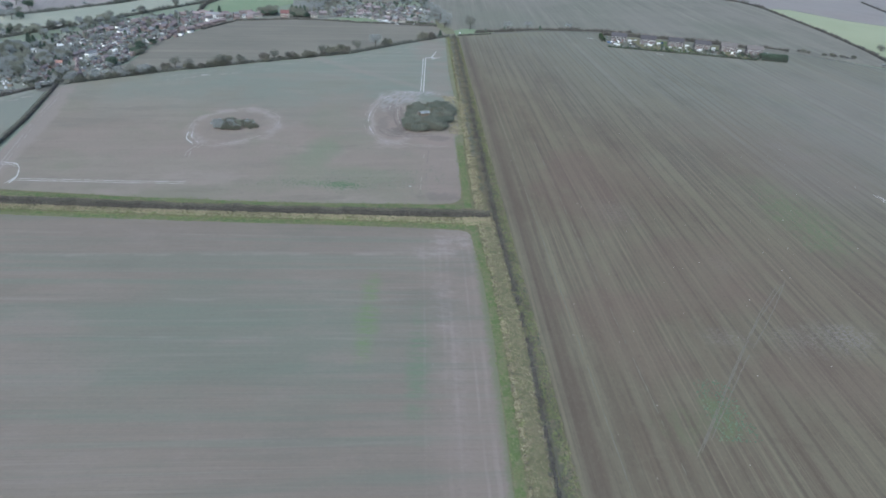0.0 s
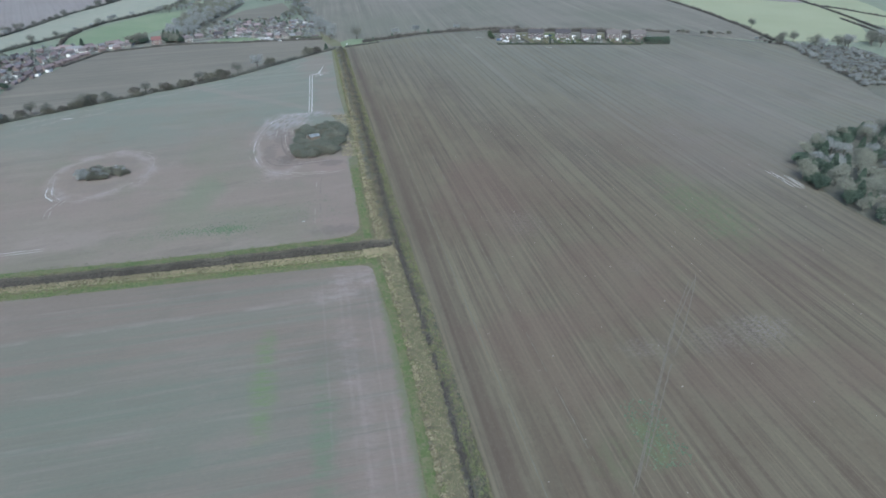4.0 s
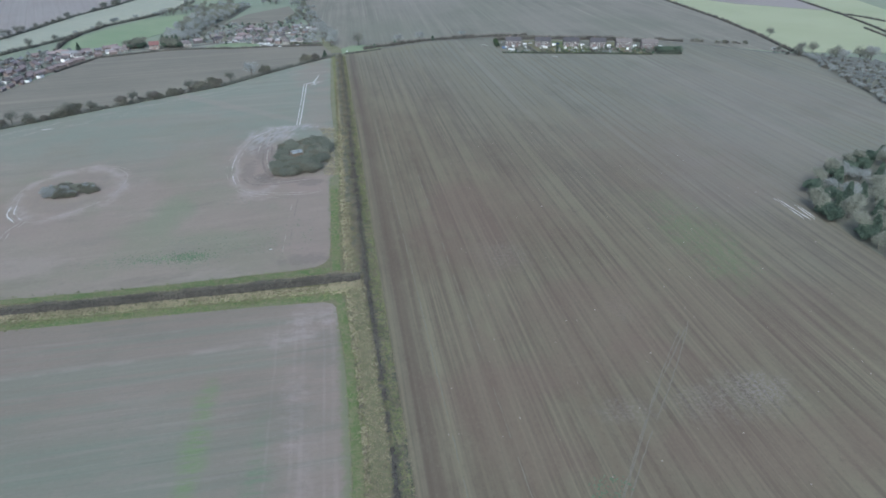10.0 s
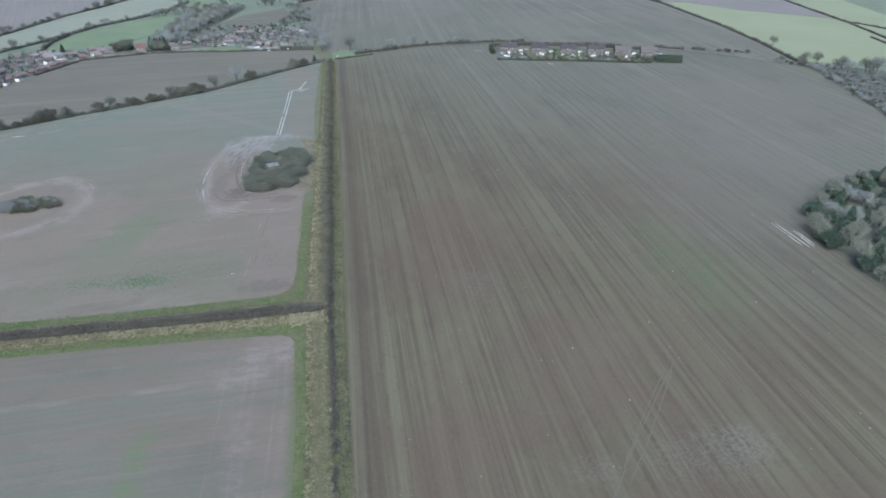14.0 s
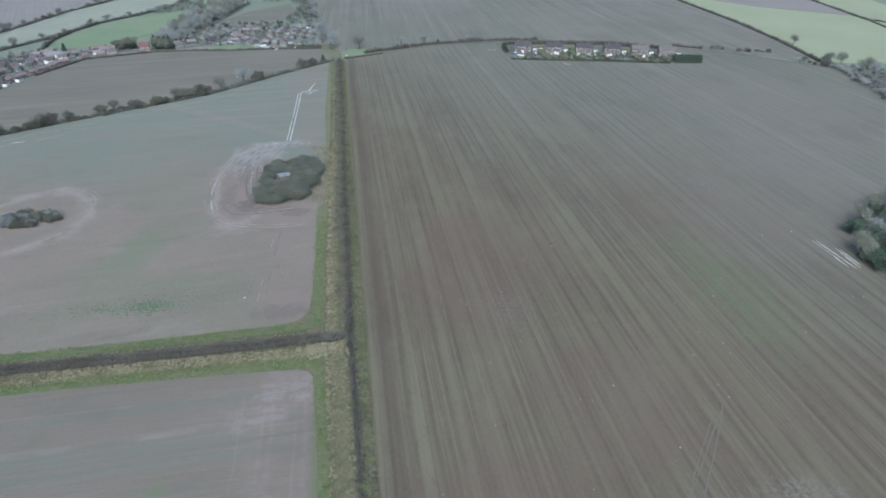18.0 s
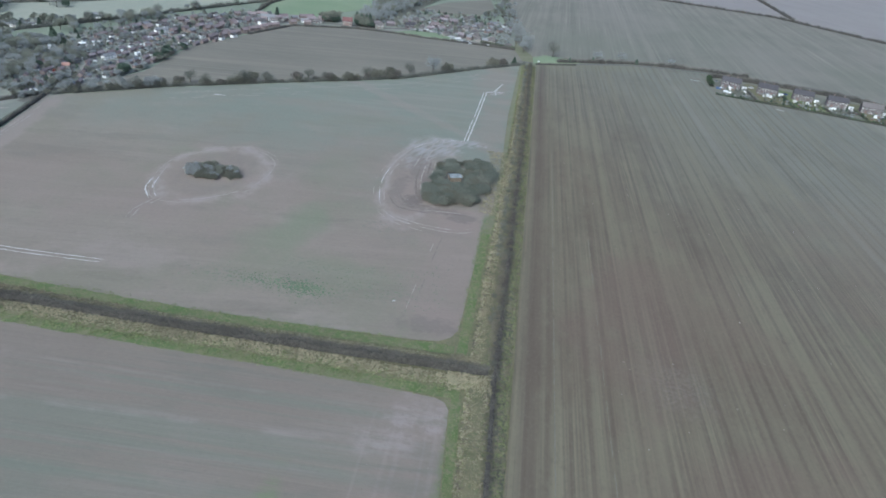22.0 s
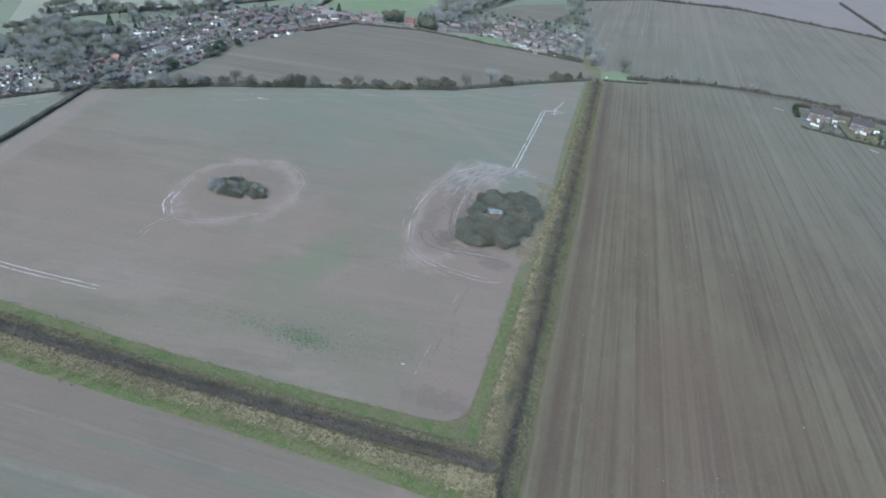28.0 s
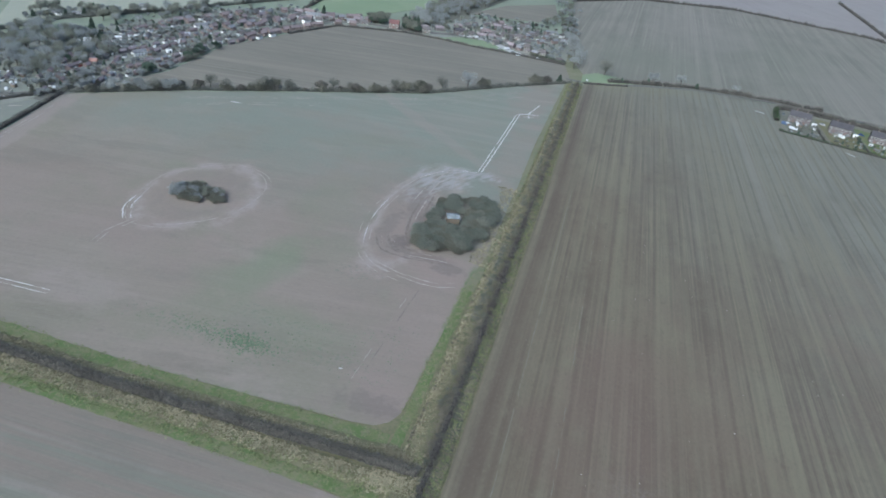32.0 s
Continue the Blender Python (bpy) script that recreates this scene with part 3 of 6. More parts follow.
def hedge(pts, width, height, material, label, per_metre=40, ragged=0.3, gaps=0.0, seed=1, size=0.5, name="hedge"):
    """A hedge: an uneven woody body, and twigs all over it."""
    rng = np.random.default_rng(seed)
    c = resample(pts, 0.9)
    s = sideways(c)
    n = len(c)
    smooth = np.convolve(rng.uniform(-1, 1, n + 8), np.ones(5) / 2.6, "same")[4:4 + n]
    keep = np.convolve(rng.uniform(0, 1, n + 8), np.ones(7) / 7, "same")[4:4 + n] > np.clip(gaps, 0, 1) * 0.55 + 0.02 if gaps else np.ones(n, bool)
    hs = height * (1 + ragged * smooth)
    ws = width / 2 * (1 + ragged * 0.6 * np.roll(smooth, 3))
    verts, faces = [], []
    prof = ((-1.0, 0.0), (-0.9, 0.5), (-0.5, 0.84), (0.05, 0.97), (0.55, 0.82), (0.9, 0.48), (1.0, 0.0))
    for i in range(n):
        for a, b in prof:
            j = rng.uniform(1 - 0.8 * ragged, 1 + 0.35 * ragged)
            p = c[i] + s[i] * a * ws[i] * 0.85 * j + rng.normal(0, 0.08, 2)
            verts.append((p[0], p[1], b * hs[i] * 0.85 * j - 0.2))
    m = len(prof)
    for i in range(n - 1):
        if keep[i] and keep[i + 1]:
            faces += [(m * i + k + 1, m * i + k, m * i + m + k, m * i + m + k + 1) for k in range(m - 1)]
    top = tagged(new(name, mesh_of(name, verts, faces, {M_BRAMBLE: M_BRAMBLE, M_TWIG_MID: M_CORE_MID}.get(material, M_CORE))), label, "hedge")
    total = int(n * 0.9 * per_metre)
    i = rng.choice(np.flatnonzero(keep), total)
    u, r = rng.uniform(0, math.pi, total), rng.uniform(0.8, 1.12, total)
    q = c[i] + s[i] * (np.cos(u) * ws[i] * r)[:, None] + rng.normal(0, 0.5, (total, 2))
    cz = np.sin(u) ** 0.7 * hs[i] * r
    v, f = slivers(rng, np.column_stack([q, cz]), size, size * 0.35)
    tagged(part("growth", mesh_of("growth", v, f, material), material, top), kind="stuff")
    return top


def tube(bm, a, b, r0, r1, sides=6):
    a, b = Vector(a), Vector(b)
    q = (b - a).to_track_quat("Z", "Y").to_matrix()
    rings = []
    for p, r in ((a, r0), (b, r1)):
        rings.append([bm.verts.new(p + q @ Vector((math.cos(2 * math.pi * k / sides) * r, math.sin(2 * math.pi * k / sides) * r, 0))) for k in range(sides)])
    for k in range(sides):
        bm.faces.new((rings[0][k], rings[0][(k + 1) % sides], rings[1][(k + 1) % sides], rings[1][k]))


def tree(name, height, radius, material, label, seed, count=1000, size=1.1, thin=0.12, lobes=12, low=0.22):
    """A broad-leaved tree or bush: tapered trunk, forked limbs and an uneven crown with gaps."""
    rng = np.random.default_rng(seed)
    top = tagged(new(name), label, "bush" if height < 5 else "tree")
    bm = bmesh.new()
    bend = rng.normal(0, 0.25, 2)
    fork = (bend[0], bend[1], height * (low + 0.05))
    tube(bm, (0, 0, -0.3), fork, height * 0.035, height * 0.024)
    centres, sizes = [], []
    for k in range(lobes):
        ang = 2.4 * k + rng.uniform(-0.4, 0.4)
        out = radius * (0.15 + 0.55 * math.sqrt((k + 0.5) / lobes)) * rng.uniform(0.8, 1.15)
        z = height * (low + (1 - low) * (0.22 + 0.5 * (1 - (out / radius) ** 2) * rng.uniform(0.35, 1.1) + 0.1 * rng.uniform(-1, 1)))
        end = (math.cos(ang) * out, math.sin(ang) * out, z)
        mid = (end[0] * 0.45, end[1] * 0.45, fork[2] + (z - fork[2]) * 0.6)
        tube(bm, fork, mid, height * 0.014, height * 0.009, 4)
        tube(bm, mid, end, height * 0.009, height * 0.003, 4)
        centres.append(end)
        sizes.append(radius * rng.uniform(0.38, 0.55))
    part("trunk", bm, M_BARK, top)
    k = rng.integers(0, lobes, count)
    d = rng.normal(size=(count, 3))
    d /= np.linalg.norm(d, axis=1)[:, None]
    r = np.array(sizes)[k] * rng.uniform(0.2, 1.0, count) ** 0.5
    p = np.array(centres)[k] + d * r[:, None] * (1, 1, 0.85)
    p[:, 2] = np.maximum(p[:, 2], 0.15)
    v, f = slivers(rng, p, size, thin)
    tagged(part("crown", mesh_of("crown", v, f, material), material, top), kind="stuff")
    return top


def conifer(height, radius, label, seed, count=900, name="conifer"):
    rng = np.random.default_rng(seed)
    top = tagged(new(name), label, "tree")
    bm = bmesh.new()
    tube(bm, (0, 0, -0.3), (0, 0, height * 0.9), height * 0.025, height * 0.005)
    part("trunk", bm, M_BARK, top)
    z = rng.uniform(0.06, 1.0, count) ** 0.9
    ang = rng.uniform(0, 2 * math.pi, count)
    r = radius * (1.02 - z) ** 0.75 * rng.uniform(0.55, 1.05, count) * (1 + 0.2 * np.sin(ang * 3 + z * 9))
    p = np.column_stack([np.cos(ang) * r, np.sin(ang) * r, z * height])
    v, f = slivers(rng, p, 1.0, 0.55, up=0.3)
    tagged(part("crown", mesh_of("crown", v, f, M_EVERGREEN), M_EVERGREEN, top), kind="stuff")
    return top


def placed(ob, x, y, turn=0.0, size=1.0, z=0.0):
    return pose(x, y, z, 0, 0, turn) @ Matrix.Scale(size, 4)


class Stock:
    """Things built once; the first use takes the thing itself, later uses copy it."""

    def __init__(self, makers):
        self.makers, self.made = makers, {}

    def put(self, key, x, y, turn=0.0, size=1.0, group=""):
        m = pose(x, y, 0, 0, 0, turn) @ Matrix.Scale(size, 4)
        if key not in self.made:
            ob = self.made[key] = self.makers[key]()
            ob.matrix_basis = m
        else:
            src = self.made[key]
            keep = src.matrix_basis.copy()
            src.matrix_basis = Matrix()
            ob = copy_thing(src, m)
            src.matrix_basis = keep
        return tagged(ob, group=group)


def joined(stock, name, places, label, category, group=""):
    """Far growth that nobody could count: many plants in one object."""
    verts, faces, starts, slots, mats = [], [], [], [], []
    total = corners = 0
    for key, x, y, turn, size in places:
        if key not in stock.made:
            stock.put(key, x, y, turn, size, group)
            continue
        m = np.array(pose(x, y, 0, 0, 0, turn) @ Matrix.Scale(size, 4))
        for ob in stock.made[key].children_recursive:
            me = ob.data
            if me.name not in FLAT:
                co = np.zeros(len(me.vertices) * 3)
                me.vertices.foreach_get("co", co)
                loops, start = np.zeros(len(me.loops), np.int32), np.zeros(len(me.polygons), np.int32)
                me.loops.foreach_get("vertex_index", loops)
                me.polygons.foreach_get("loop_start", start)
                FLAT[me.name] = (co.reshape(-1, 3), loops, start)
            co, loops, start = FLAT[me.name]
            verts.append(co @ m[:3, :3].T + m[:3, 3])
            faces.append(loops + total)
            starts.append(start + corners)
            mat = me.materials[0]
            if mat not in mats:
                mats.append(mat)
            slots.append(np.full(len(start), mats.index(mat), np.int32))
            total += len(co)
            corners += len(loops)
    me = bpy.data.meshes.new(name)
    faces, starts, slots = np.concatenate(faces), np.concatenate(starts), np.concatenate(slots)
    me.vertices.add(total)
    me.vertices.foreach_set("co", np.concatenate(verts).ravel())
    me.loops.add(corners)
    me.loops.foreach_set("vertex_index", faces.astype(np.int32))
    me.polygons.add(len(starts))
    me.polygons.foreach_set("loop_start", starts.astype(np.int32))
    for mat in mats:
        me.materials.append(mat)
    me.polygons.foreach_set("material_index", slots)
    me.update(calc_edges=True)
    return tagged(new(name, me), label, category, kind="stuff")


FLAT = {}


# ---- the land ----
me = mesh_of("ground", [(-4500, -4500, -0.35), (4500, -4500, -0.35), (4500, 4500, -0.35), (-4500, 4500, -0.35)], [(0, 1, 2, 3)], M_GROUND)
tagged(new("ground", me), "rolling green pasture reaching to the horizon", "ground", kind="structure")

N_HEDGE = [(-3, 394), (-44, 352), (-88, 300), (-138, 264), (-182, 232), (-215, 207), (-258, 168)]
F2_NORTH = [(-258, 172), (-240, 230), (-246, 300), (-228, 363), (-210, 416), (-157, 441), (-125, 443), (-96, 441), (-58, 444), (-14, 444)]
W_HEDGE = [(-259, 165), (-243, 100), (-235, 57), (-222, -5)]
EW_HEDGE = [(-1, 1.6), (-28, 0.4), (-60, -1.1), (-95, -2.2), (-132, -3.0), (-175, -3.2), (-330, -4)]
ROAD = [(-8, 403), (10, 404), (26, 414), (55, 431), (90, 449), (130, 459), (160, 462), (200, 462), (260, 456), (320, 420), (362, 391), (405, 348), (460, 300)]
E_HEDGE = [(425, 351), (444, 434), (461, 540), (479, 742)]
BELT = [(425, 351), (401, 267), (373, 182), (350, 110)]

field("field_north_west", [(-11.6, 28), (-11, 60), (-10, 100), (-7, 110), (-8, 190), (-9, 250), (-7, 392)] + [(x, y - 4) for x, y in N_HEDGE[1:]]
      + [(-240, 100), (-231, 57), (-218, 10), (-120, 6), (-60, 9), (-24, 11.6), (-17.5, 12.8), (-13.8, 15.6), (-12, 20)], 0.0, M_NW,
      "winter field of thin crop and pinkish bare soil")
field("field_south_west", [(-10.2, -16), (-8.2, -47), (-7.8, -85), (-9, -140), (-9, -420), (-420, -420), (-420, -13.5), (-150, -13), (-95, -12.3), (-60, -11.4), (-30, -11.4), (-14.5, -12), (-11.6, -13.2)][::-1],
      0.0, M_SW, "bare rolled field with faint green crop bands")
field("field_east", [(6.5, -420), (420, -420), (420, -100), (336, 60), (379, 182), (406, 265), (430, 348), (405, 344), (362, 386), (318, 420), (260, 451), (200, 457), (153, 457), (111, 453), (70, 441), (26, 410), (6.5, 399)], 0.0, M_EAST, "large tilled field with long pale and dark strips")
field("field_beyond_hedge", N_HEDGE + [(x, y) for x, y in F2_NORTH[1:]], 0.0, M_FIELD_TWO, "brown ploughed field below the village", "field")
field("field_north", [(10, 409), (55, 436), (90, 453), (130, 463), (200, 466), (260, 460), (320, 424), (362, 395), (420, 350), (444, 434), (461, 540), (479, 742), (470, 800), (358, 925), (180, 958), (45, 888), (-40, 770), (-12, 470)],
      0.0, M_NORTH, "wide pale stubble field beyond the lane")
field("field_far_green", [(427, 351), (520, 330), (596, 440), (645, 499), (640, 588), (558, 664), (520, 745), (482, 742), (464, 540)], -0.05, M_CROP, "pale green field of young winter wheat")
field("field_far_lime", [(595, 412), (615, 470), (642, 551), (663, 633), (696, 760), (790, 760), (720, 560), (640, 400)][::-1], -0.04, M_CROP, "pale green field beyond the far hedge")
field("field_far_mauve", [(482, 745), (522, 748), (560, 668), (643, 592), (683, 612), (720, 722), (900, 1100), (1200, 2200), (300, 2200), (45, 892), (180, 962), (358, 929), (472, 803)], -0.05, M_MAUVE, "distant bare mauve ploughland")
field("field_meadow", [(-258, 450), (-266, 500), (-250, 560), (-215, 640), (-180, 670), (-172, 560), (-205, 472)][::-1], -0.02, M_MEADOW, "bright green meadow behind the village houses")

field("field_west", [(-262, 163), (-246, 100), (-238, 57), (-226, -3), (-420, -3), (-420, 60), (-300, 108), (-281, 128), (-272, 146)], -0.07, M_WEST, "grey-green crop field west of the hedge")
field("verge_junction", [(-10, 390), (6, 398), (6, 404), (10, 410), (2, 432), (-12, 474), (-40, 772), (-22, 560), (-18, 452), (-14, 446), (-16, 420), (-20, 398), (-12, 394)][::-1], -0.03, M_OLIVE, "rough olive grass where the tracks meet", "verge")

# verges along the ditch between the fields
NS = [(1.5, -420), (1.2, -140), (2.6, -85), (2.4, -50), (1.2, 0), (1.5, 130), (2.2, 270), (1.5, 398)]


def beside(line, d):
    c = resample(line, 15)
    return [tuple(p) for p in c - sideways(c) * d]


strip("verge_bed_south_north", [(-5, -420), (-5, 394)], 27, -0.05, M_VERGE, "rough grass ground along the ditch", "verge", 0, 20)
strip("verge_bed_east_west", [(6, 0), (-200, -2), (-330, -3)], 32, -0.08, M_VERGE, "rough grass ground along the hedge", "verge", 0, 20)
strip("verge_green_south", [(-7.0, -420), (-7.3, -140), (-6.2, -85), (-6.6, -48), (-8.8, -11)], 2.8, 0.06, M_LAWN, "mown bright green grass margin", "verge", 0.3)
strip("verge_rough_south", [(-2.0, -420), (-2.2, -140), (-0.9, -85), (-1.6, -48), (-3.2, -6)], 7.4, 0.1, M_VERGE, "rough dry grass bank beside the ditch", "verge", 0.25, bank=0.5)
strip("verge_green_north", [(-9.6, 8), (-9.2, 70), (-8.8, 92)], 3.2, 0.06, M_LAWN, "mown bright green grass margin", "verge", 0.3)
strip("verge_olive_north", [(-9, 88), (-7.4, 104), (-5.8, 112), (-6, 190), (-6.5, 270), (-5, 392)], 4.2, 0.065, M_OLIVE, "rough olive grass margin", "verge", 0.35)
strip("verge_rough_north", [(-3.5, 6), (-3, 100), (-2.5, 190), (-2.0, 392)], 7.0, 0.1, M_VERGE, "rough dry grass bank beside the ditch", "verge", 0.25, bank=0.5)
strip("verge_east", [(4.2, -420), (3.8, -140), (5.0, -85), (4.7, -50), (3.9, 0), (4.2, 270), (4, 396)], 3.4, 0.08, M_DITCH, "dark grey-green weedy bank at the field edge", "verge", 0.25, bank=0.25)
strip("verge_west_green", [(-12, 9.5), (-60, 6.8), (-95, 5.2), (-150, 5), (-230, 5.5)], 4.2, 0.06, M_LAWN, "mown bright green grass margin", "verge", 0.3)
strip("verge_west_rough", [(-3, 5), (-60, 2), (-95, 0), (-150, -1), (-330, -1)], 7, 0.08, M_VERGE, "rough dry grass bank beside the hedge", "verge", 0.25, bank=0.3)
strip("verge_south_rough", [(-3, -4), (-60, -5), (-95, -6), (-150, -7), (-330, -7)], 6.5, 0.1, M_VERGE, "rough tussocky grass margin", "verge", 0.25, bank=0.3)
strip("verge_south_green", [(-8, -9.5), (-60, -9.5), (-95, -10.5), (-150, -11.5), (-330, -12)], 3.8, 0.12, M_LAWN, "mown bright green grass margin", "verge", 0.3)
strip("lane", ROAD, 5.0, 0.06, M_ROAD, "narrow worn tarmac country lane", "road", 0.05)
field("green_corner", [(4, 402), (22, 413), (45, 428), (40, 437), (14, 440), (3, 425)], 0.1, M_MEADOW, "small green at the lane junction", "grass")

hedge(EW_HEDGE[:], 2.4, 2.7, M_TWIG, "long trimmed dark leafless hedge between two fields", 190, 0.2, 0, 3, 0.5)
hedge(NS[:5], 1.6, 1.1, M_TWIG, "low gappy dark hedge along the ditch", 70, 0.4, 0.62, 4, 0.4)
hedge(NS[4:], 2.0, 1.5, M_TWIG, "low gappy dark hedge along the ditch", 70, 0.45, 0.5, 5, 0.45)
hedge(N_HEDGE, 2.6, 2.0, M_TWIG_MID, "overgrown leafless field hedge", 60, 0.5, 0.45, 6, 0.6)
hedge([(-300, 106), (-281, 128), (-272, 146), (-262, 164)], 2.4, 2.0, M_TWIG, "dark hedge between the village and the crop field", 30, 0.3, 0.1, 13)
hedge(W_HEDGE, 2.0, 1.8, M_TWIG, "trimmed dark hedge at the field end", 40, 0.25, 0, 7)
hedge(F2_NORTH[3:], 2.4, 2.0, M_TWIG, "dark garden-side hedge along the ploughed field", 30, 0.3, 0, 8)
hedge(E_HEDGE, 3.0, 2.5, M_TWIG, "long leafless hedge between large fields", 20, 0.4, 0.2, 9, 0.8)
hedge([(p[0] - 2, p[1] + 5) for p in ROAD[2:8]], 3.2, 2.8, M_TWIG, "dark gappy roadside hedge", 40, 0.4, 0.45, 10, 0.7)
hedge([(6, 401), (24, 409), (40, 418)], 1.6, 1.4, M_TWIG, "low dark hedge at the corner of the field", 40, 0.3, 0.2, 11, 0.5)
hedge([(-0.8, 8), (-0.5, 60), (-0.2, 120), (0.2, 200), (0.6, 390)], 3.6, 1.1, M_BRAMBLE, "low brown bramble scrub along the ditch", 80, 0.5, 0.35, 12, 0.5, "bramble_scrub")
hedge([(-2.6, 70), (-2.2, 200), (-1.4, 390)], 2.2, 0.9, M_TWIG_MID, "low grey scrub on the ditch bank", 60, 0.6, 0.55, 14, 0.5, "scrub")


# ---- trees ----
trees = Stock({
    "bare_a": lambda: tree("bare_tree", 10, 4.6, M_TWIG_PALE, "bare grey winter tree with a wide twiggy crown", 11, 1500, 1.1, 0.14),
    "bare_b": lambda: tree("bare_tree", 8, 3.6, M_TWIG_PALE, "bare grey-brown winter tree with fine twigs", 12, 1200, 1.0, 0.13),
    "bare_c": lambda: tree("bare_tree", 11, 4.6, M_TWIG_OLIVE, "tall leafless tree with ivy in its crown", 13, 1700, 1.0, 0.2, low=0.15),
    "bare_d": lambda: tree("bare_tree", 9, 4.4, M_TWIG_MID, "dark leafless field oak with a round crown", 18, 1500, 1.0, 0.12),
    "bush_a": lambda: tree("bush", 4.2, 2.6, M_TWIG, "dark leafless hedgerow bush", 14, 900, 0.8, 0.18, 7, 0.1),
    "bush_b": lambda: tree("bush", 4.8, 3.2, M_TWIG_OLIVE, "olive-grey scrubby willow bush", 15, 1300, 0.8, 0.22, 8, 0.08),
    "bush_c": lambda: tree("bush", 5.5, 3.4, M_TWIG_PALE, "pale grey leafless thorn bush", 19, 1300, 0.9, 0.18, 8, 0.08),
    "bush_d": lambda: tree("bush", 5, 3.8, M_TWIG_WILLOW, "rounded grey-green willow bush", 21, 4600, 0.5, 0.17, 12, 0.06),
    "bush_e": lambda: tree("bush", 5.5, 4.6, M_TWIG_WILLOW, "large pale grey willow bush", 23, 5200, 0.5, 0.17, 14, 0.06),
    "bush_f": lambda: tree("bush", 4.6, 3.4, M_TWIG_BROWN, "brown-olive thorn scrub bush", 25, 4200, 0.5, 0.16, 12, 0.04),
    "scrub": lambda: tree("bush", 4.4, 3.2, M_TWIG_BROWN, "low grey-brown leafless scrub bush", 27, 1000, 0.8, 0.2, 8, 0.06),
    "conifer_a": lambda: conifer(10, 3.0, "dark green conifer with a pointed top", 16),
    "conifer_b": lambda: conifer(6.5, 2.6, "small dark evergreen tree", 17, 700),
    "holly": lambda: tree("evergreen_tree", 8, 4.0, M_EVERGREEN, "dense dark green evergreen tree", 20, 1600, 0.9, 0.4, 9, 0.1),
})
rng = np.random.default_rng(40)


TAKEN = []


def inside(p, c):
    hit = False
    for i in range(len(c)):
        a, b = c[i], c[i - 1]
        if (a[1] > p[1]) != (b[1] > p[1]) and p[0] < (b[0] - a[0]) * (p[1] - a[1]) / (b[1] - a[1]) + a[0]:
            hit = not hit
    return hit


def scatter(corners, n, keys, size=(0.8, 1.2), group="", apart=3.0, clear=0.0, stuff=""):
    """Trees strewn over a piece of land, none too near another, nor within clear metres of a house."""
    c = np.array(corners, float)
    done, places = np.zeros((0, 2)), []
    near = np.array([q for q in TAKEN if c[:, 0].min() - 9 < q[0] < c[:, 0].max() + 9 and c[:, 1].min() - 9 < q[1] < c[:, 1].max() + 9] or [(1e6, 1e6)])
    for p in rng.uniform(c.min(0), c.max(0), (n * 30, 2)):
        if len(done) == n:
            break
        if not inside(p, c) or (len(done) and np.hypot(*(done - p).T).min() < apart) or (clear and np.hypot(*(near - p).T).min() < clear):
            continue
        done = np.vstack([done, p])
        places.append((keys[rng.integers(len(keys))], p[0], p[1], rng.uniform(0, 360), rng.uniform(*size)))
    plant(places, group, stuff)


def plant(places, group, stuff):
    if stuff:
        joined(trees, stuff, places, group + ", bare and grey in winter", "trees", group)
    else:
        for q in places:
            trees.put(*q, group)


def along(pts, n, keys, size=(0.8, 1.2), group="", off=2.0, stuff=""):
    """Trees along a line, at uneven steps."""
    c = resample(pts, 1.0)
    places = []
    for i in np.sort(rng.integers(0, len(c), n)):
        p = c[i] + rng.normal(0, off, 2)
        places.append((keys[rng.integers(len(keys))], p[0], p[1], rng.uniform(0, 360), rng.uniform(*size)))
    plant(places, group, stuff)


COPSE = [(-37, 108), (-39, 118), (-37.5, 140), (-36.5, 150), (-27, 160), (-16, 159), (-11, 144), (-15, 115), (-25, 106)]
TAKEN.append((-28.3, 134.5))
scatter(COPSE, 80, ("bush_f", "bush_d", "bush_f", "bush_e", "bush_b", "bush_e"), (0.55, 1.05), "copse round the pond", 2.4, 4.6)
scatter([(-37, 110), (-39, 147), (-30, 159), (-29, 155), (-36, 145), (-34, 112)], 16, ("bush_f",), (0.5, 0.85), "copse round the pond", 2.2, 4.6)
scatter([(-142, 97), (-143, 107), (-136, 111), (-125, 107), (-121, 102), (-132, 96)], 40, ("bush_f", "bush_c", "bush_b"), (0.4, 0.7), "thicket in the field ring", 1.6)
scatter([(-143, 99), (-143, 108), (-135, 110), (-135, 99)], 8, ("bush_f", "bush_c"), (0.7, 0.9), "thicket in the field ring", 2.0)
field("wood_floor", [(211, 38), (229, 56), (261, 74), (297, 88), (330, 60), (320, -90), (206, -90), (204, 0)][::-1], 0.05, M_GREYVERGE, "leaf-strewn floor of the small wood", "ground")
field("scrub_floor", [(427, 347), (403, 265), (374, 180), (350, 110), (420, 110), (480, 290)], 0.05, M_GREYVERGE, "brambly ground under the scrub belt", "ground")
field("bank_floor", [(-172, 478), (-168, 690), (-108, 728), (-128, 572), (-118, 562), (-148, 474)][::-1], 0.03, M_GREYVERGE, "leaf-strewn ground of the wooded bank", "ground")
WOOD = [(211, 38), (229, 56), (261, 74), (297, 88), (330, 60), (320, -70), (207, -70), (204, 0)]
scatter(WOOD, 210, ("bare_c", "bare_c", "bare_d", "conifer_a", "holly", "bare_a", "bare_b"), (0.75, 1.15), "small wood at the field corner", 4.2, 0, "far_woodland")
along([(209, 36), (206, 10), (207, -60)], 22, ("holly", "holly", "bare_c", "conifer_b"), (0.75, 1.1), "small wood at the field corner", 1.0)
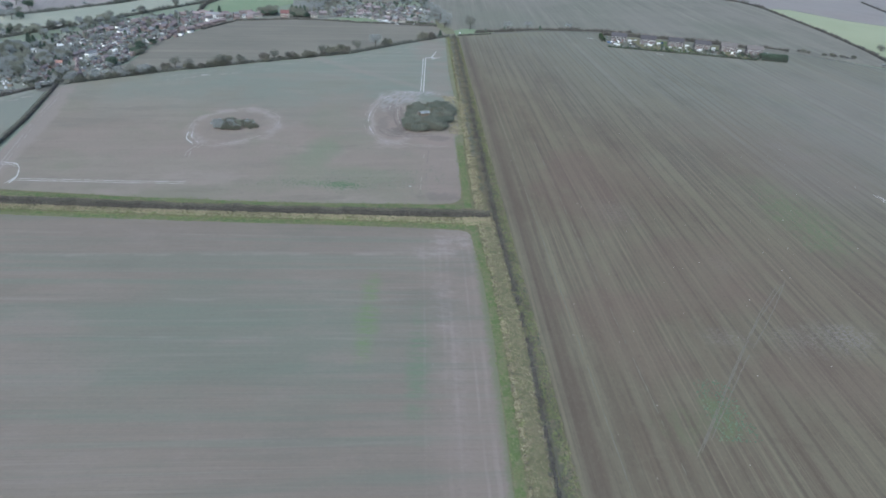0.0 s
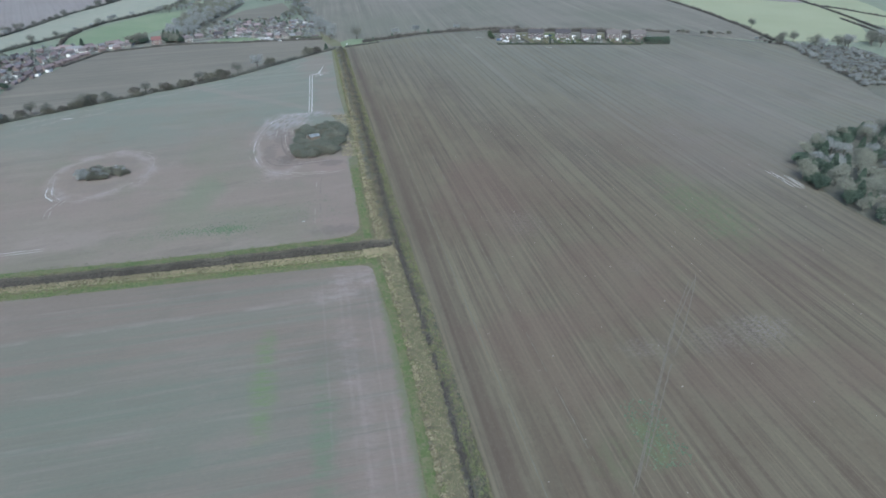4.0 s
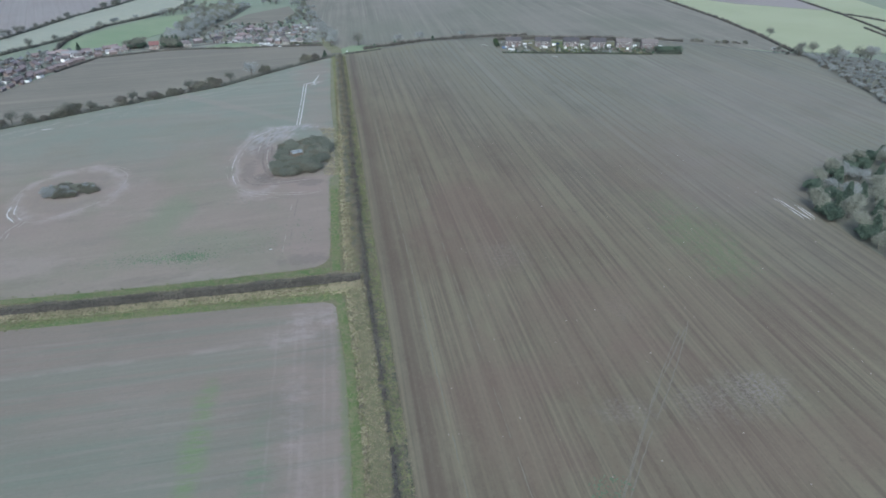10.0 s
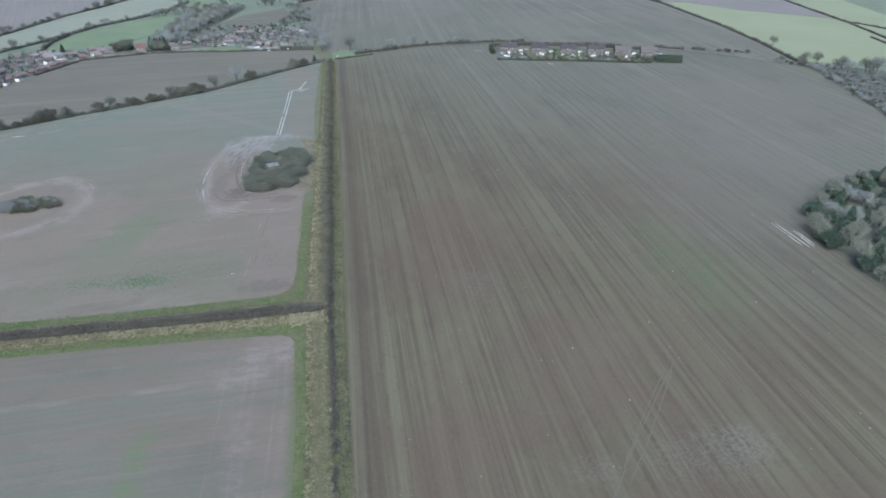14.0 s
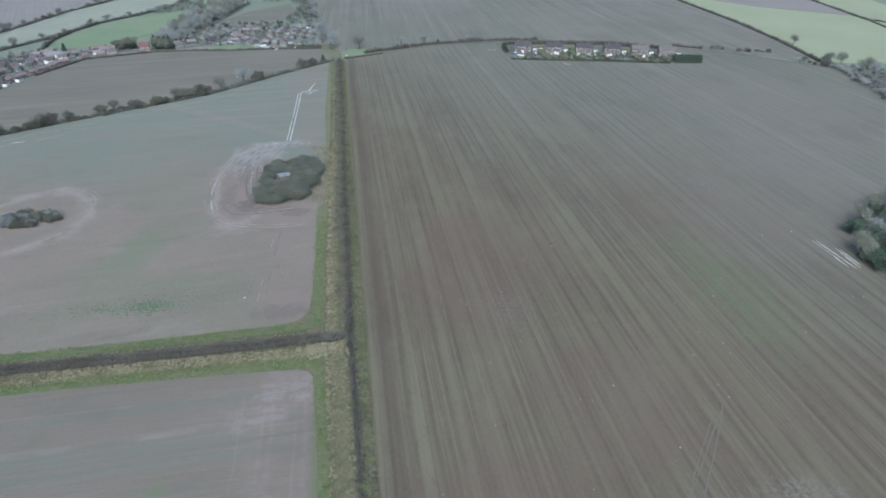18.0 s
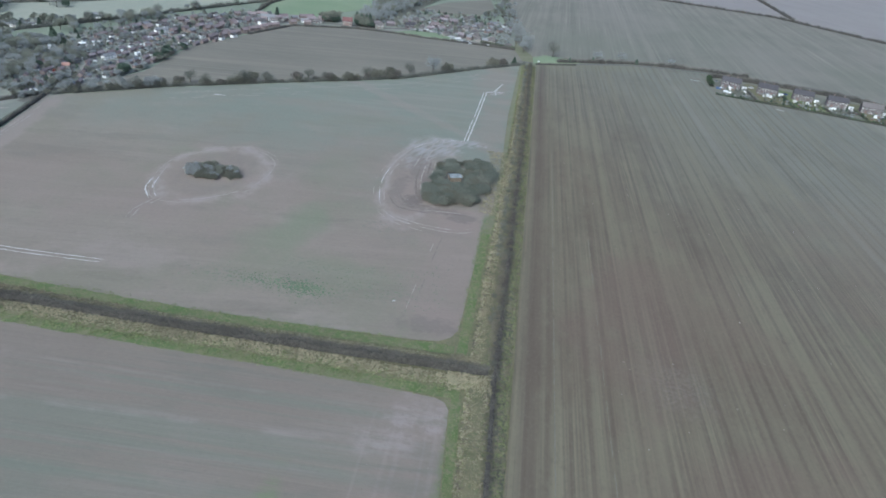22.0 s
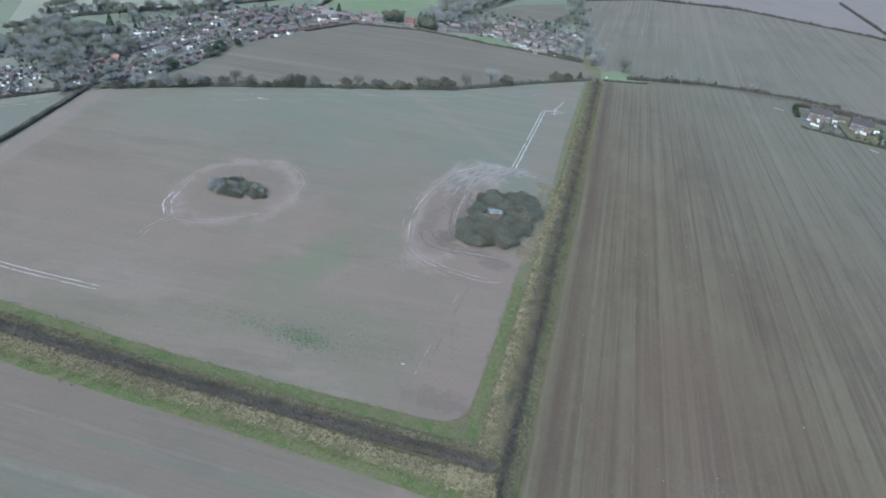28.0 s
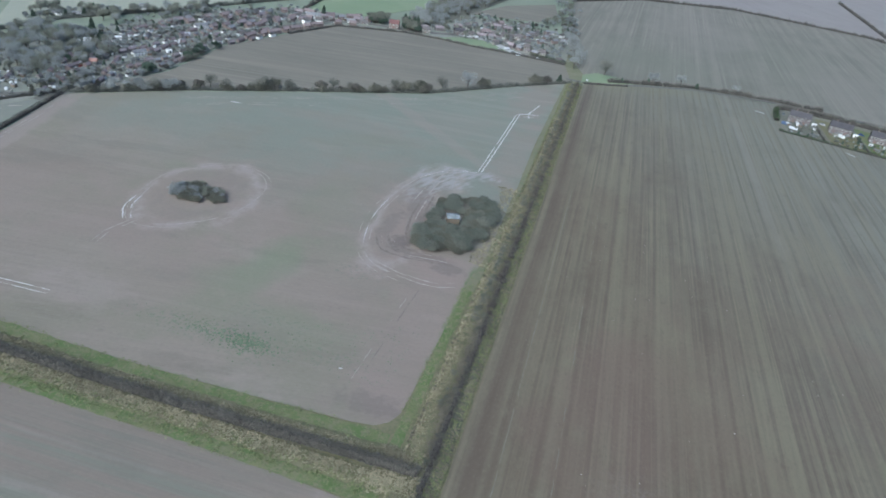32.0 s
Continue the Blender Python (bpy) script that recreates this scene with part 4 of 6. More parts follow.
along([(212, 40), (229, 57), (261, 75), (297, 89)], 20, ("conifer_b", "holly", "bare_c", "holly"), (0.75, 1.05), "small wood at the field corner", 1.0)
scatter([(429, 345), (405, 263), (377, 180), (430, 170), (475, 300)], 380, ("bush_c", "bare_b", "bush_c", "bush_a"), (0.35, 0.6), "belt of scrub and young trees", 2.8, 0, "far_scrub")
along([(427, 345), (404, 264), (376, 180)], 40, ("bush_a", "bush_c"), (0.6, 0.9), "belt of scrub and young trees", 1.5, "far_scrub")
along([(432, 322), (450, 308), (490, 310), (540, 330)], 12, ("bare_a", "bare_d"), (1.1, 1.6), "trees above the belt", 4.0)

# hedgerow trees below the ploughed field
for key, x, y, s in (("bare_a", -70, 326, 1.0), ("bush_a", -92, 300, 1.1), ("scrub", -97, 299, 1.2), ("scrub", -120, 276, 1.0), ("bush_a", -131, 268, 1.1), ("bare_d", -143, 262, 0.7),
                     ("bush_a", -150, 257, 1.2), ("bare_d", -84, 309, 0.8), ("scrub", -174, 243, 1.1), ("bare_d", -204, 220, 0.75), ("bush_a", -209, 216, 1.0), ("bush_a", -217, 209, 0.9),
                     ("bare_d", -110, 286, 0.75), ("scrub", -60, 335, 1.2), ("bush_a", -20, 378, 1.2), ("conifer_b", -12, 388, 0.7), ("scrub", -28, 370, 1.3), ("scrub", -104, 290, 1.2)):
    trees.put(key, x, y, rng.uniform(0, 360), s * 1.4, "hedgerow trees")
along(N_HEDGE[2:], 60, ("bush_a", "scrub", "scrub", "bare_d"), (0.4, 1.05), "hedgerow bushes", 0.9)
along([(-215, 209), (-258, 172)], 22, ("bush_a", "bush_c", "bare_b"), (0.7, 1.1), "hedgerow trees", 2.5)

# dark bushes in the gappy hedge along the ditch
along(NS[1:5], 60, ("bush_a",), (0.2, 0.34), "low bushes along the ditch", 0.5, "ditch_bushes")
along(NS[4:], 190, ("bush_a", "scrub"), (0.24, 0.5), "low bushes along the ditch", 0.7, "ditch_bushes")
along([(-1.8, 20), (-1.6, 120), (-1.2, 250), (-0.6, 390)], 90, ("scrub",), (0.24, 0.5), "low bushes along the ditch", 0.8, "ditch_bushes")

# round the lane junction and along the lane
for key, x, y, s in (("bare_d", 20, 438, 1.15), ("bare_a", -4, 455, 1.1), ("bare_a", -9, 470, 1.2), ("bare_b", -6, 440, 1.1), ("bare_a", 59, 441, 0.85), ("bare_a", 82, 455, 0.8), ("bare_b", 128, 466, 0.8), ("bare_a", -14, 500, 1.2), ("bare_b", -20, 530, 1.1)):
    trees.put(key, x, y, rng.uniform(0, 360), s * 1.35, "trees at the lane")
along([(-12, 460), (-22, 560), (-40, 700), (-44, 780)], 26, ("bare_a", "bare_b", "bush_c"), (0.7, 1.1), "trees beside the far field", 5.0, "far_trees")
along([(30, 424), (60, 441), (100, 458)], 8, ("bush_a", "conifer_b"), (0.5, 0.8), "bushes along the lane", 0.8)
along([(352, 412), (372, 405), (403, 390)], 16, ("bush_a", "scrub"), (0.5, 0.9), "bushes along the lane", 1.6)
along([(404, 356), (412, 346), (420, 338)], 9, ("bush_a", "bare_b", "bare_d"), (0.6, 0.9), "bushes along the lane", 1.8)
for x, y, s in ((452, 428, 0.8), (432, 350, 0.8), (425, 345, 0.7), (438, 342, 0.9), (417, 333, 0.7)):
    trees.put("bare_d", x, y, rng.uniform(0, 360), s * 1.4, "hedge oaks")


# ---- houses ----
M_BRICK = plain("weathered_red_brick", (0.2, 0.16, 0.147), (0.265, 0.215, 0.198), 1.5, vary=0.15)
M_BRICK_DARK = plain("dark_grey_brick", (0.135, 0.12, 0.122), (0.185, 0.165, 0.168), 1.5, vary=0.15)
M_TILE_DARK = plain("dark_grey_tiles", (0.06, 0.058, 0.065), (0.09, 0.086, 0.095), 0.8, vary=0.2)
M_RENDER = plain("white_render", (0.82, 0.82, 0.81), (0.88, 0.88, 0.87), 0.5)
M_CREAM = plain("grey_cream_render", (0.235, 0.225, 0.21), (0.3, 0.287, 0.268), 0.5)
M_TILE_BROWN = plain("brown_roof_tiles", (0.105, 0.095, 0.095), (0.15, 0.137, 0.135), 0.8, vary=0.25)
M_TILE_RED = plain("red_clay_tiles", (0.185, 0.15, 0.152), (0.24, 0.2, 0.202), 0.8, vary=0.25)
M_TILE_PLUM = plain("plum_roof_tiles", (0.2, 0.172, 0.182), (0.265, 0.23, 0.243), 0.8, vary=0.25)
M_TILE_ORANGE = plain("new_orange_tiles", (0.36, 0.215, 0.18), (0.43, 0.262, 0.22), 0.8)
M_TILE_DEEP = plain("deep_red_tiles", (0.165, 0.09, 0.088), (0.205, 0.115, 0.11), 0.8)
M_SLATE = plain("grey_slates", (0.17, 0.172, 0.185), (0.235, 0.237, 0.25), 0.8, 0.6, vary=0.25)
M_FRAME = plain("white_window_frame", (0.72, 0.72, 0.72), (0.8, 0.8, 0.8), 2.0, 0.4)
M_GLASS = plain("dark_window_glass", (0.03, 0.035, 0.04), (0.05, 0.055, 0.06), 1.0, 0.08)
M_DOOR = plain("painted_door", (0.12, 0.1, 0.1), (0.2, 0.12, 0.1), 1.0, 0.5, vary=0.5)
M_WHITE_PANEL = plain("white_panels", (0.72, 0.73, 0.74), (0.82, 0.83, 0.84), 0.6, 0.4)
M_WOOD = plain("weathered_boards", (0.16, 0.13, 0.1), (0.23, 0.19, 0.15), 2.0)
M_BLUE = plain("blue_tarpaulin", (0.07, 0.11, 0.2), (0.1, 0.15, 0.26), 1.0, 0.5)
M_TYRE = plain("black_rubber", (0.02, 0.02, 0.02), (0.035, 0.035, 0.035), 4.0)


def gable_mesh(name, w, d, e, r, material, out=0.0):
    """Walls with gable ends: w along the ridge, d deep, e to the eaves, r to the ridge."""
    v = []
    for x in (-w / 2, w / 2):
        v += [(x, -d / 2, -0.3), (x, d / 2, -0.3), (x, d / 2, e), (x, 0, r), (x, -d / 2, e)]
    f = [(0, 1, 2, 3, 4)[::-1], (5, 6, 7, 8, 9), (0, 4, 9, 5)[::-1], (1, 6, 7, 2)[::-1], (0, 5, 6, 1)[::-1], (4, 3, 8, 9)[::-1], (3, 2, 7, 8)[::-1]]
    return mesh_of(name, v, [t[::-1] for t in f], material)


def roof_mesh(w, d, e, r, material, hip=0.0, over=0.4, thick=0.22):
    """Two slopes with thickness and overhanging eaves; hip shortens the ridge."""
    k = (r - e) / (d / 2)
    y, z = d / 2 + over, e - k * over
    x = w / 2 + over * 0.7
    v = []
    for t in (0.03, 0.03 + thick):
        v += [(-x, -y, z + t), (x, -y, z + t), (x, y, z + t), (-x, y, z + t), (-x + hip, 0, r + t), (x - hip, 0, r + t)]
    f = [(6, 7, 11, 10), (8, 9, 10, 11), (7, 8, 11), (9, 6, 10), (0, 4, 5, 1), (2, 5, 4, 3), (1, 5, 2), (3, 4, 0), (0, 1, 7, 6), (1, 2, 8, 7), (2, 3, 9, 8), (3, 0, 6, 9)]
    return mesh_of("roof", v, f, material)


def cube_mesh(name, size, material, at=(0, 0, 0), bevel=0.0):
    bm = bmesh.new()
    sx, sy, sz = size
    box(bm, at[0] - sx / 2, at[0] + sx / 2, at[1] - sy / 2, at[1] + sy / 2, at[2] - sz / 2, at[2] + sz / 2)
    if bevel:
        bmesh.ops.bevel(bm, geom=bm.edges[:], offset=bevel, segments=1, affect="EDGES")
    me = bpy.data.meshes.new(name)
    bm.to_mesh(me)
    bm.free()
    me.materials.append(material)
    return me


def frame_mesh(w, h):
    """A window frame: four bars and a mullion, set a little proud of the wall."""
    bm = bmesh.new()
    for x0, x1, z0, z1 in ((-w / 2, w / 2, h / 2 - 0.09, h / 2), (-w / 2, w / 2, -h / 2 - 0.06, -h / 2 + 0.09), (-w / 2, -w / 2 + 0.09, -h / 2, h / 2), (w / 2 - 0.09, w / 2, -h / 2, h / 2), (-0.05, 0.05, -h / 2, h / 2)):
        box(bm, x0, x1, -0.12, 0.02, z0, z1)
    me = bpy.data.meshes.new("window")
    bm.to_mesh(me)
    bm.free()
    me.materials.append(M_FRAME)
    return me


WINDOW, PANE = frame_mesh(1.5, 1.25), cube_mesh("pane", (1.36, 0.05, 1.1), M_GLASS)
DOOR = cube_mesh("door", (0.95, 0.14, 2.05), M_DOOR, bevel=0.03)
POT = cube_mesh("pot", (0.28, 0.28, 0.5), M_TILE_RED, bevel=0.06)


def window(parent, x, y, z, turn=0):
    ob = part("window", WINDOW, None, parent)
    ob.matrix_basis = pose(x, y, z, 0, 0, turn)
    part("pane", PANE, None, ob).location = (0, -0.04, 0)


def chimney(parent, x, y, z, mat):
    ob = part("chimney", cube_mesh("chimney", (0.9, 0.6, 1.7), mat, bevel=0.04), None, parent)
    ob.location = (x, y, z)
    part("pot", POT, None, ob).location = (0.15, 0, 1.05)


def house(w, d, e, r, wall, roof, label, cols=3, hip=0.0, floors=2, chimneys=(0.0,), wing=None, name="house", doors=1, back=True):
    top = tagged(new(name), label, "house")
    part("wall", gable_mesh("wall", w, d, e, r if not hip else e + 0.02, wall), None, top)
    part("roof", roof_mesh(w, d, e, r, roof, hip), None, top)
    for c in chimneys:
        chimney(top, c * w / 2, 0.3, r + 0.4, M_BRICK)
    for s in (-1, 1) if back else (-1,):
        for f in range(floors):
            z = 1.45 + f * 2.55
            for c in range(cols):
                x = (c + 0.5) / cols * w - w / 2
                if f == 0 and s == -1 and doors and c % max(1, cols // doors) == 1:
                    part("door", DOOR, None, top).location = (x, -d / 2 - 0.02, 1.0)
                else:
                    window(top, x, s * d / 2 * 1.004, z, 0 if s < 0 else 180)
    if wing:
        ww, wd, we, wr, wm, rm = wing
        for nm, me in (("annexe", gable_mesh("annexe", wd, ww, we, wr, wm)), ("annexe_roof", roof_mesh(wd, ww, we, wr, rm))):
            ob = part(nm, me, None, top)
            ob.matrix_basis = pose(-w / 4, -d / 2 - wd / 2 + 0.3, 0, 0, 0, 90)
    return top


def far_house(w, d, e, r, wall, roof, label, name="house", hip=0.0, stacks=(0.8,), porch=None):
    """A village house seen from afar: walls, roof, chimneys, and its larger windows."""
    top = tagged(new(name), label, "house")
    part("wall", gable_mesh("wall", w, d, e, r if not hip else e + 0.02, wall), None, top)
    part("roof", roof_mesh(w, d, e, r, roof, hip), None, top)
    for c in stacks:
        part("chimney", cube_mesh("chimney", (0.9, 0.6, 1.7), M_BRICK, bevel=0.04), None, top).location = (c * w / 2, 0.3, r + 0.4)
    for x in (-w / 4, w / 4):
        part("window", cube_mesh("window", (1.5, 0.1, 1.25), M_GLASS), None, top).location = (x, -d / 2 - 0.02, e - 1.2)
    if porch:
        ob = part("annexe", cube_mesh("annexe", porch, wall, (0, 0, porch[2] / 2), 0.1), None, top)
        ob.location = (-w / 5, -d / 2 - porch[1] / 2 + 0.1, 0)
    return top


houses = Stock({
    "far_red": lambda: far_house(11, 7.5, 5.0, 8.2, M_BRICK, M_TILE_RED, "brick village house with a weathered red roof", porch=(4, 3, 2.6)),
    "far_plum": lambda: far_house(15, 7.5, 5.0, 8.0, M_BRICK_DARK, M_TILE_PLUM, "pair of brick houses with plum-coloured roofs", "semi_detached_house", 0, (-0.5, 0.5)),
    "far_brown": lambda: far_house(12, 8, 4.8, 7.8, M_CREAM, M_TILE_BROWN, "pale village house with a brown hipped roof", "house", 2.2, (0.4,)),
    "far_slate": lambda: far_house(11, 7, 5.0, 7.8, M_BRICK, M_SLATE, "brick village house with a grey slate roof", porch=(4, 3, 2.6)),
    "far_white": lambda: far_house(10, 6, 4.4, 7.0, M_RENDER, M_TILE_BROWN, "white rendered village house with a brown roof", "cottage"),
    "far_terrace": lambda: far_house(22, 6.5, 4.8, 7.4, M_BRICK, M_TILE_RED, "terrace of brick cottages under one red roof", "terraced_house", 0, (-0.8, -0.25, 0.3, 0.85)),
    "semi_brown": lambda: house(15, 8, 5.1, 8.0, M_BRICK_DARK, M_TILE_DARK, "pair of grey brick semi-detached houses with dark roofs", 6, 0, 2, (-0.5, 0.5), None, "semi_detached_house", 2),
    "semi_red": lambda: house(15, 8, 5.1, 8.2, M_BRICK_DARK, M_TILE_RED, "pair of brick houses with weathered red roofs", 6, 2.5, 2, (-0.5, 0.5), None, "semi_detached_house", 2),
    "semi_white": lambda: house(15, 8, 5.1, 8.0, M_BRICK_DARK, M_TILE_BROWN, "pair of brick houses with brown roofs", 6, 0, 2, (0.0,), None, "semi_detached_house", 2),
    "cottage_white": lambda: house(9, 6, 4.6, 7.2, M_RENDER, M_TILE_BROWN, "small white rendered cottage with a brown roof", 3, 0, 2, (0.9,), None, "cottage"),
    "long_white": lambda: house(18, 6.5, 5.0, 7.6, M_RENDER, M_SLATE, "long white rendered house with a slate roof", 4, 0, 2, (-0.9, 0.9), None, "house", 2),
    "detached_red": lambda: house(10, 7.5, 5.0, 8.2, M_BRICK, M_TILE_RED, "detached brick house with a red clay roof", 3, 0, 2, (0.9,), (4, 3.5, 2.6, 4.6, M_BRICK, M_TILE_RED)),
    "detached_slate": lambda: house(10, 7, 5.0, 7.8, M_BRICK, M_SLATE, "detached brick house with a grey slate roof", 3, 0, 2, (-0.9,), (4, 3, 2.6, 4.4, M_BRICK, M_SLATE)),
    "detached_brown": lambda: house(11, 8, 5.0, 8.0, M_CREAM, M_TILE_BROWN, "detached pale house with a brown tiled roof", 4, 2.5, 2, (0.5,), None),
    "bungalow": lambda: house(12, 8, 2.6, 5.2, M_CREAM, M_TILE_BROWN, "low pale bungalow with a brown roof", 4, 2.5, 1, (0.4,), None, "bungalow"),
    "bungalow_white": lambda: house(11, 7, 2.6, 5.0, M_RENDER, M_SLATE, "low white bungalow with a grey roof", 4, 0, 1, (0.4,), None, "bungalow"),
    "terrace": lambda: house(15, 6.5, 4.8, 7.2, M_BRICK, M_TILE_RED, "terrace of brick cottages under one red roof", 6, 0, 2, (-0.9, -0.3, 0.3, 0.9), None, "terraced_house", 4),
    "orange": lambda: house(11, 8, 4.8, 8.0, M_CREAM, M_TILE_ORANGE, "house with a bright new orange tiled roof", 3, 0, 2, (0.8,), (4, 3.5, 2.6, 4.6, M_CREAM, M_TILE_ORANGE)),
    "red_house": lambda: house(10, 7.5, 5.0, 8.2, M_BRICK, M_TILE_DEEP, "detached house with a deep red tiled roof", 3, 0, 2, (0.9,), None),
    "shed": lambda: shed_thing(),
    "greenhouse": lambda: outhouse_thing(),
})


def shed_thing():
    top = tagged(new("garden_shed"), "small weathered wooden garden shed", "shed")
    part("wall", gable_mesh("wall", 3.2, 2.4, 2.0, 2.6, M_WOOD), None, top)
    part("roof", roof_mesh(3.2, 2.4, 2.0, 2.6, M_SLATE, 0, 0.15, 0.08), None, top)
    part("door", cube_mesh("door", (0.8, 0.08, 1.8), M_DOOR), None, top).location = (0.6, -1.22, 0.9)
    return top


def outhouse_thing():
    top = tagged(new("conservatory"), "white framed conservatory or garage", "outbuilding")
    part("wall", gable_mesh("wall", 4.5, 3.2, 2.3, 2.9, M_WHITE_PANEL), None, top)
    part("roof", roof_mesh(4.5, 3.2, 2.3, 2.9, M_WHITE_PANEL, 0, 0.15, 0.08), None, top)
    part("door", cube_mesh("door", (0.9, 0.08, 1.9), M_GLASS), None, top).location = (0, -1.62, 0.95)
    return top


def car_thing(name, paint, label, van=False):
    top = tagged(new(name), label, "van" if van else "car")
    bm = bmesh.new()
    length, h = (5.0, 1.9) if van else (4.2, 0.85)
    box(bm, -length / 2, length / 2, -0.87, 0.87, 0.3, h)
    bmesh.ops.bevel(bm, geom=bm.edges[:], offset=0.15, segments=2, affect="EDGES")
    part("body", bm, paint, top)
    bm = bmesh.new()
    if van:
        box(bm, 1.75, 2.52, -0.75, 0.75, 1.15, 1.75)
    else:
        box(bm, -1.5, 1.0, -0.75, 0.75, 0.8, 1.42)
        for v in bm.verts:
            if v.co.z > 1.2:
                v.co.x *= 0.68
                v.co.y *= 0.86
    part("cabin_glass", bm, M_GLASS, top)
    if not van:
        part("car_roof", cube_mesh("car_roof", (1.7, 1.25, 0.06), paint, (-0.17, 0, 1.43), 0.02), None, top)
    for x in (-1.35, 1.35):
        for y in (-0.8, 0.8):
            bm = bmesh.new()
            bmesh.ops.create_cone(bm, cap_ends=True, segments=10, radius1=0.33, radius2=0.33, depth=0.2, matrix=pose(x, y, 0.33, 90, 0, 0))
            part("wheel", bm, M_TYRE, top)
    return top


M_PAINT_WHITE = plain("white_car_paint", (0.75, 0.75, 0.76), (0.8, 0.8, 0.8), 1.0, 0.25)
M_PAINT_SILVER = plain("silver_car_paint", (0.4, 0.41, 0.42), (0.46, 0.47, 0.48), 1.0, 0.25, metal=0.4)
M_PAINT_BLUE = plain("blue_car_paint", (0.03, 0.06, 0.2), (0.05, 0.09, 0.26), 1.0, 0.25)
M_PAINT_RED = plain("red_car_paint", (0.3, 0.03, 0.03), (0.36, 0.05, 0.04), 1.0, 0.25)
cars = Stock({
    "white": lambda: car_thing("car", M_PAINT_WHITE, "white hatchback parked outside a house"),
    "silver": lambda: car_thing("car", M_PAINT_SILVER, "silver hatchback parked beside the road"),
    "blue": lambda: car_thing("car", M_PAINT_BLUE, "dark blue car parked on a drive"),
    "red": lambda: car_thing("car", M_PAINT_RED, "red car parked on a drive"),
    "van": lambda: car_thing("van", M_PAINT_WHITE, "white panel van parked beside the road", True),
})
CARS = ("white", "silver", "white", "van", "blue", "white", "red")


def put_house(key, x, y, turn, group="village houses", size=1.0):
    TAKEN.append((x, y))
    return houses.put(key, x, y, turn, size, group)


OPEN_LAND = [[(-2, 392), (-44, 352), (-88, 300), (-138, 264), (-182, 232), (-215, 207), (-258, 168), (-220, -5), (0, 0)], N_HEDGE + F2_NORTH,
             [(-258, 168), (-222, -5), (-420, -5), (-420, 60), (-300, 106), (-281, 126), (-270, 146)]]


def street(pts, step, keys, off, group="village houses", jitter=2.0, skip=0.1, face=0, size=1.0):
    """Houses along one side of a street, set back by off metres."""
    c = resample(pts, step)
    s = sideways(c)
    for i in range(len(c)):
        if rng.uniform() < skip:
            continue
        p = c[i] + s[i] * off + rng.normal(0, jitter, 2)
        if any(inside(p, a) for a in OPEN_LAND):
            continue
        if any(math.hypot(p[0] - q[0], p[1] - q[1]) < (2.9 if p[1] < 180 else 4.2 if p[1] < 330 else 6.4) for q in TAKEN):
            continue
        turn = math.degrees(math.atan2(-s[i][0], s[i][1])) + (180 if off < 0 else 0) + rng.normal(0, 5)
        put_house(keys[rng.integers(len(keys))], p[0], p[1], turn, group, size * rng.uniform(0.88, 1.0) * (0.3 if p[1] < 180 else 0.36 if p[1] < 330 else 0.54))
        for k in range(int(rng.integers(0, 3))):
            q = p + s[i] * rng.uniform(-8, 8) + rng.normal(0, 3, 2)
            if all(math.hypot(q[0] - t[0], q[1] - t[1]) > 3.0 for t in TAKEN) and not any(inside(q, a) for a in OPEN_LAND):
                u = rng.uniform()
                if u < 0.15:
                    houses.put("shed", q[0], q[1], rng.uniform(0, 360), 0.8, "garden sheds")
                elif u < 0.55:
                    houses.put("greenhouse", q[0], q[1], turn, rng.uniform(0.28, 0.5), "white outbuildings")
                else:
                    cars.put(CARS[rng.integers(len(CARS))], q[0], q[1], turn + 90 * rng.integers(2), 0.6, "parked cars")


# the row of houses in the fields, fronts to the large field
ROW = ((170, 419), (198, 413), (225, 408), (250, 402), (274, 396), (297, 389))
for i, (x, y) in enumerate(ROW):
    put_house(("semi_brown", "semi_brown", "semi_brown", "semi_brown", "semi_white", "semi_white")[i], x, y, -13, "houses along the lane")


def plot(name, corners, material, label, z=0.06):
    return field(name, corners, z, material, label, "garden")


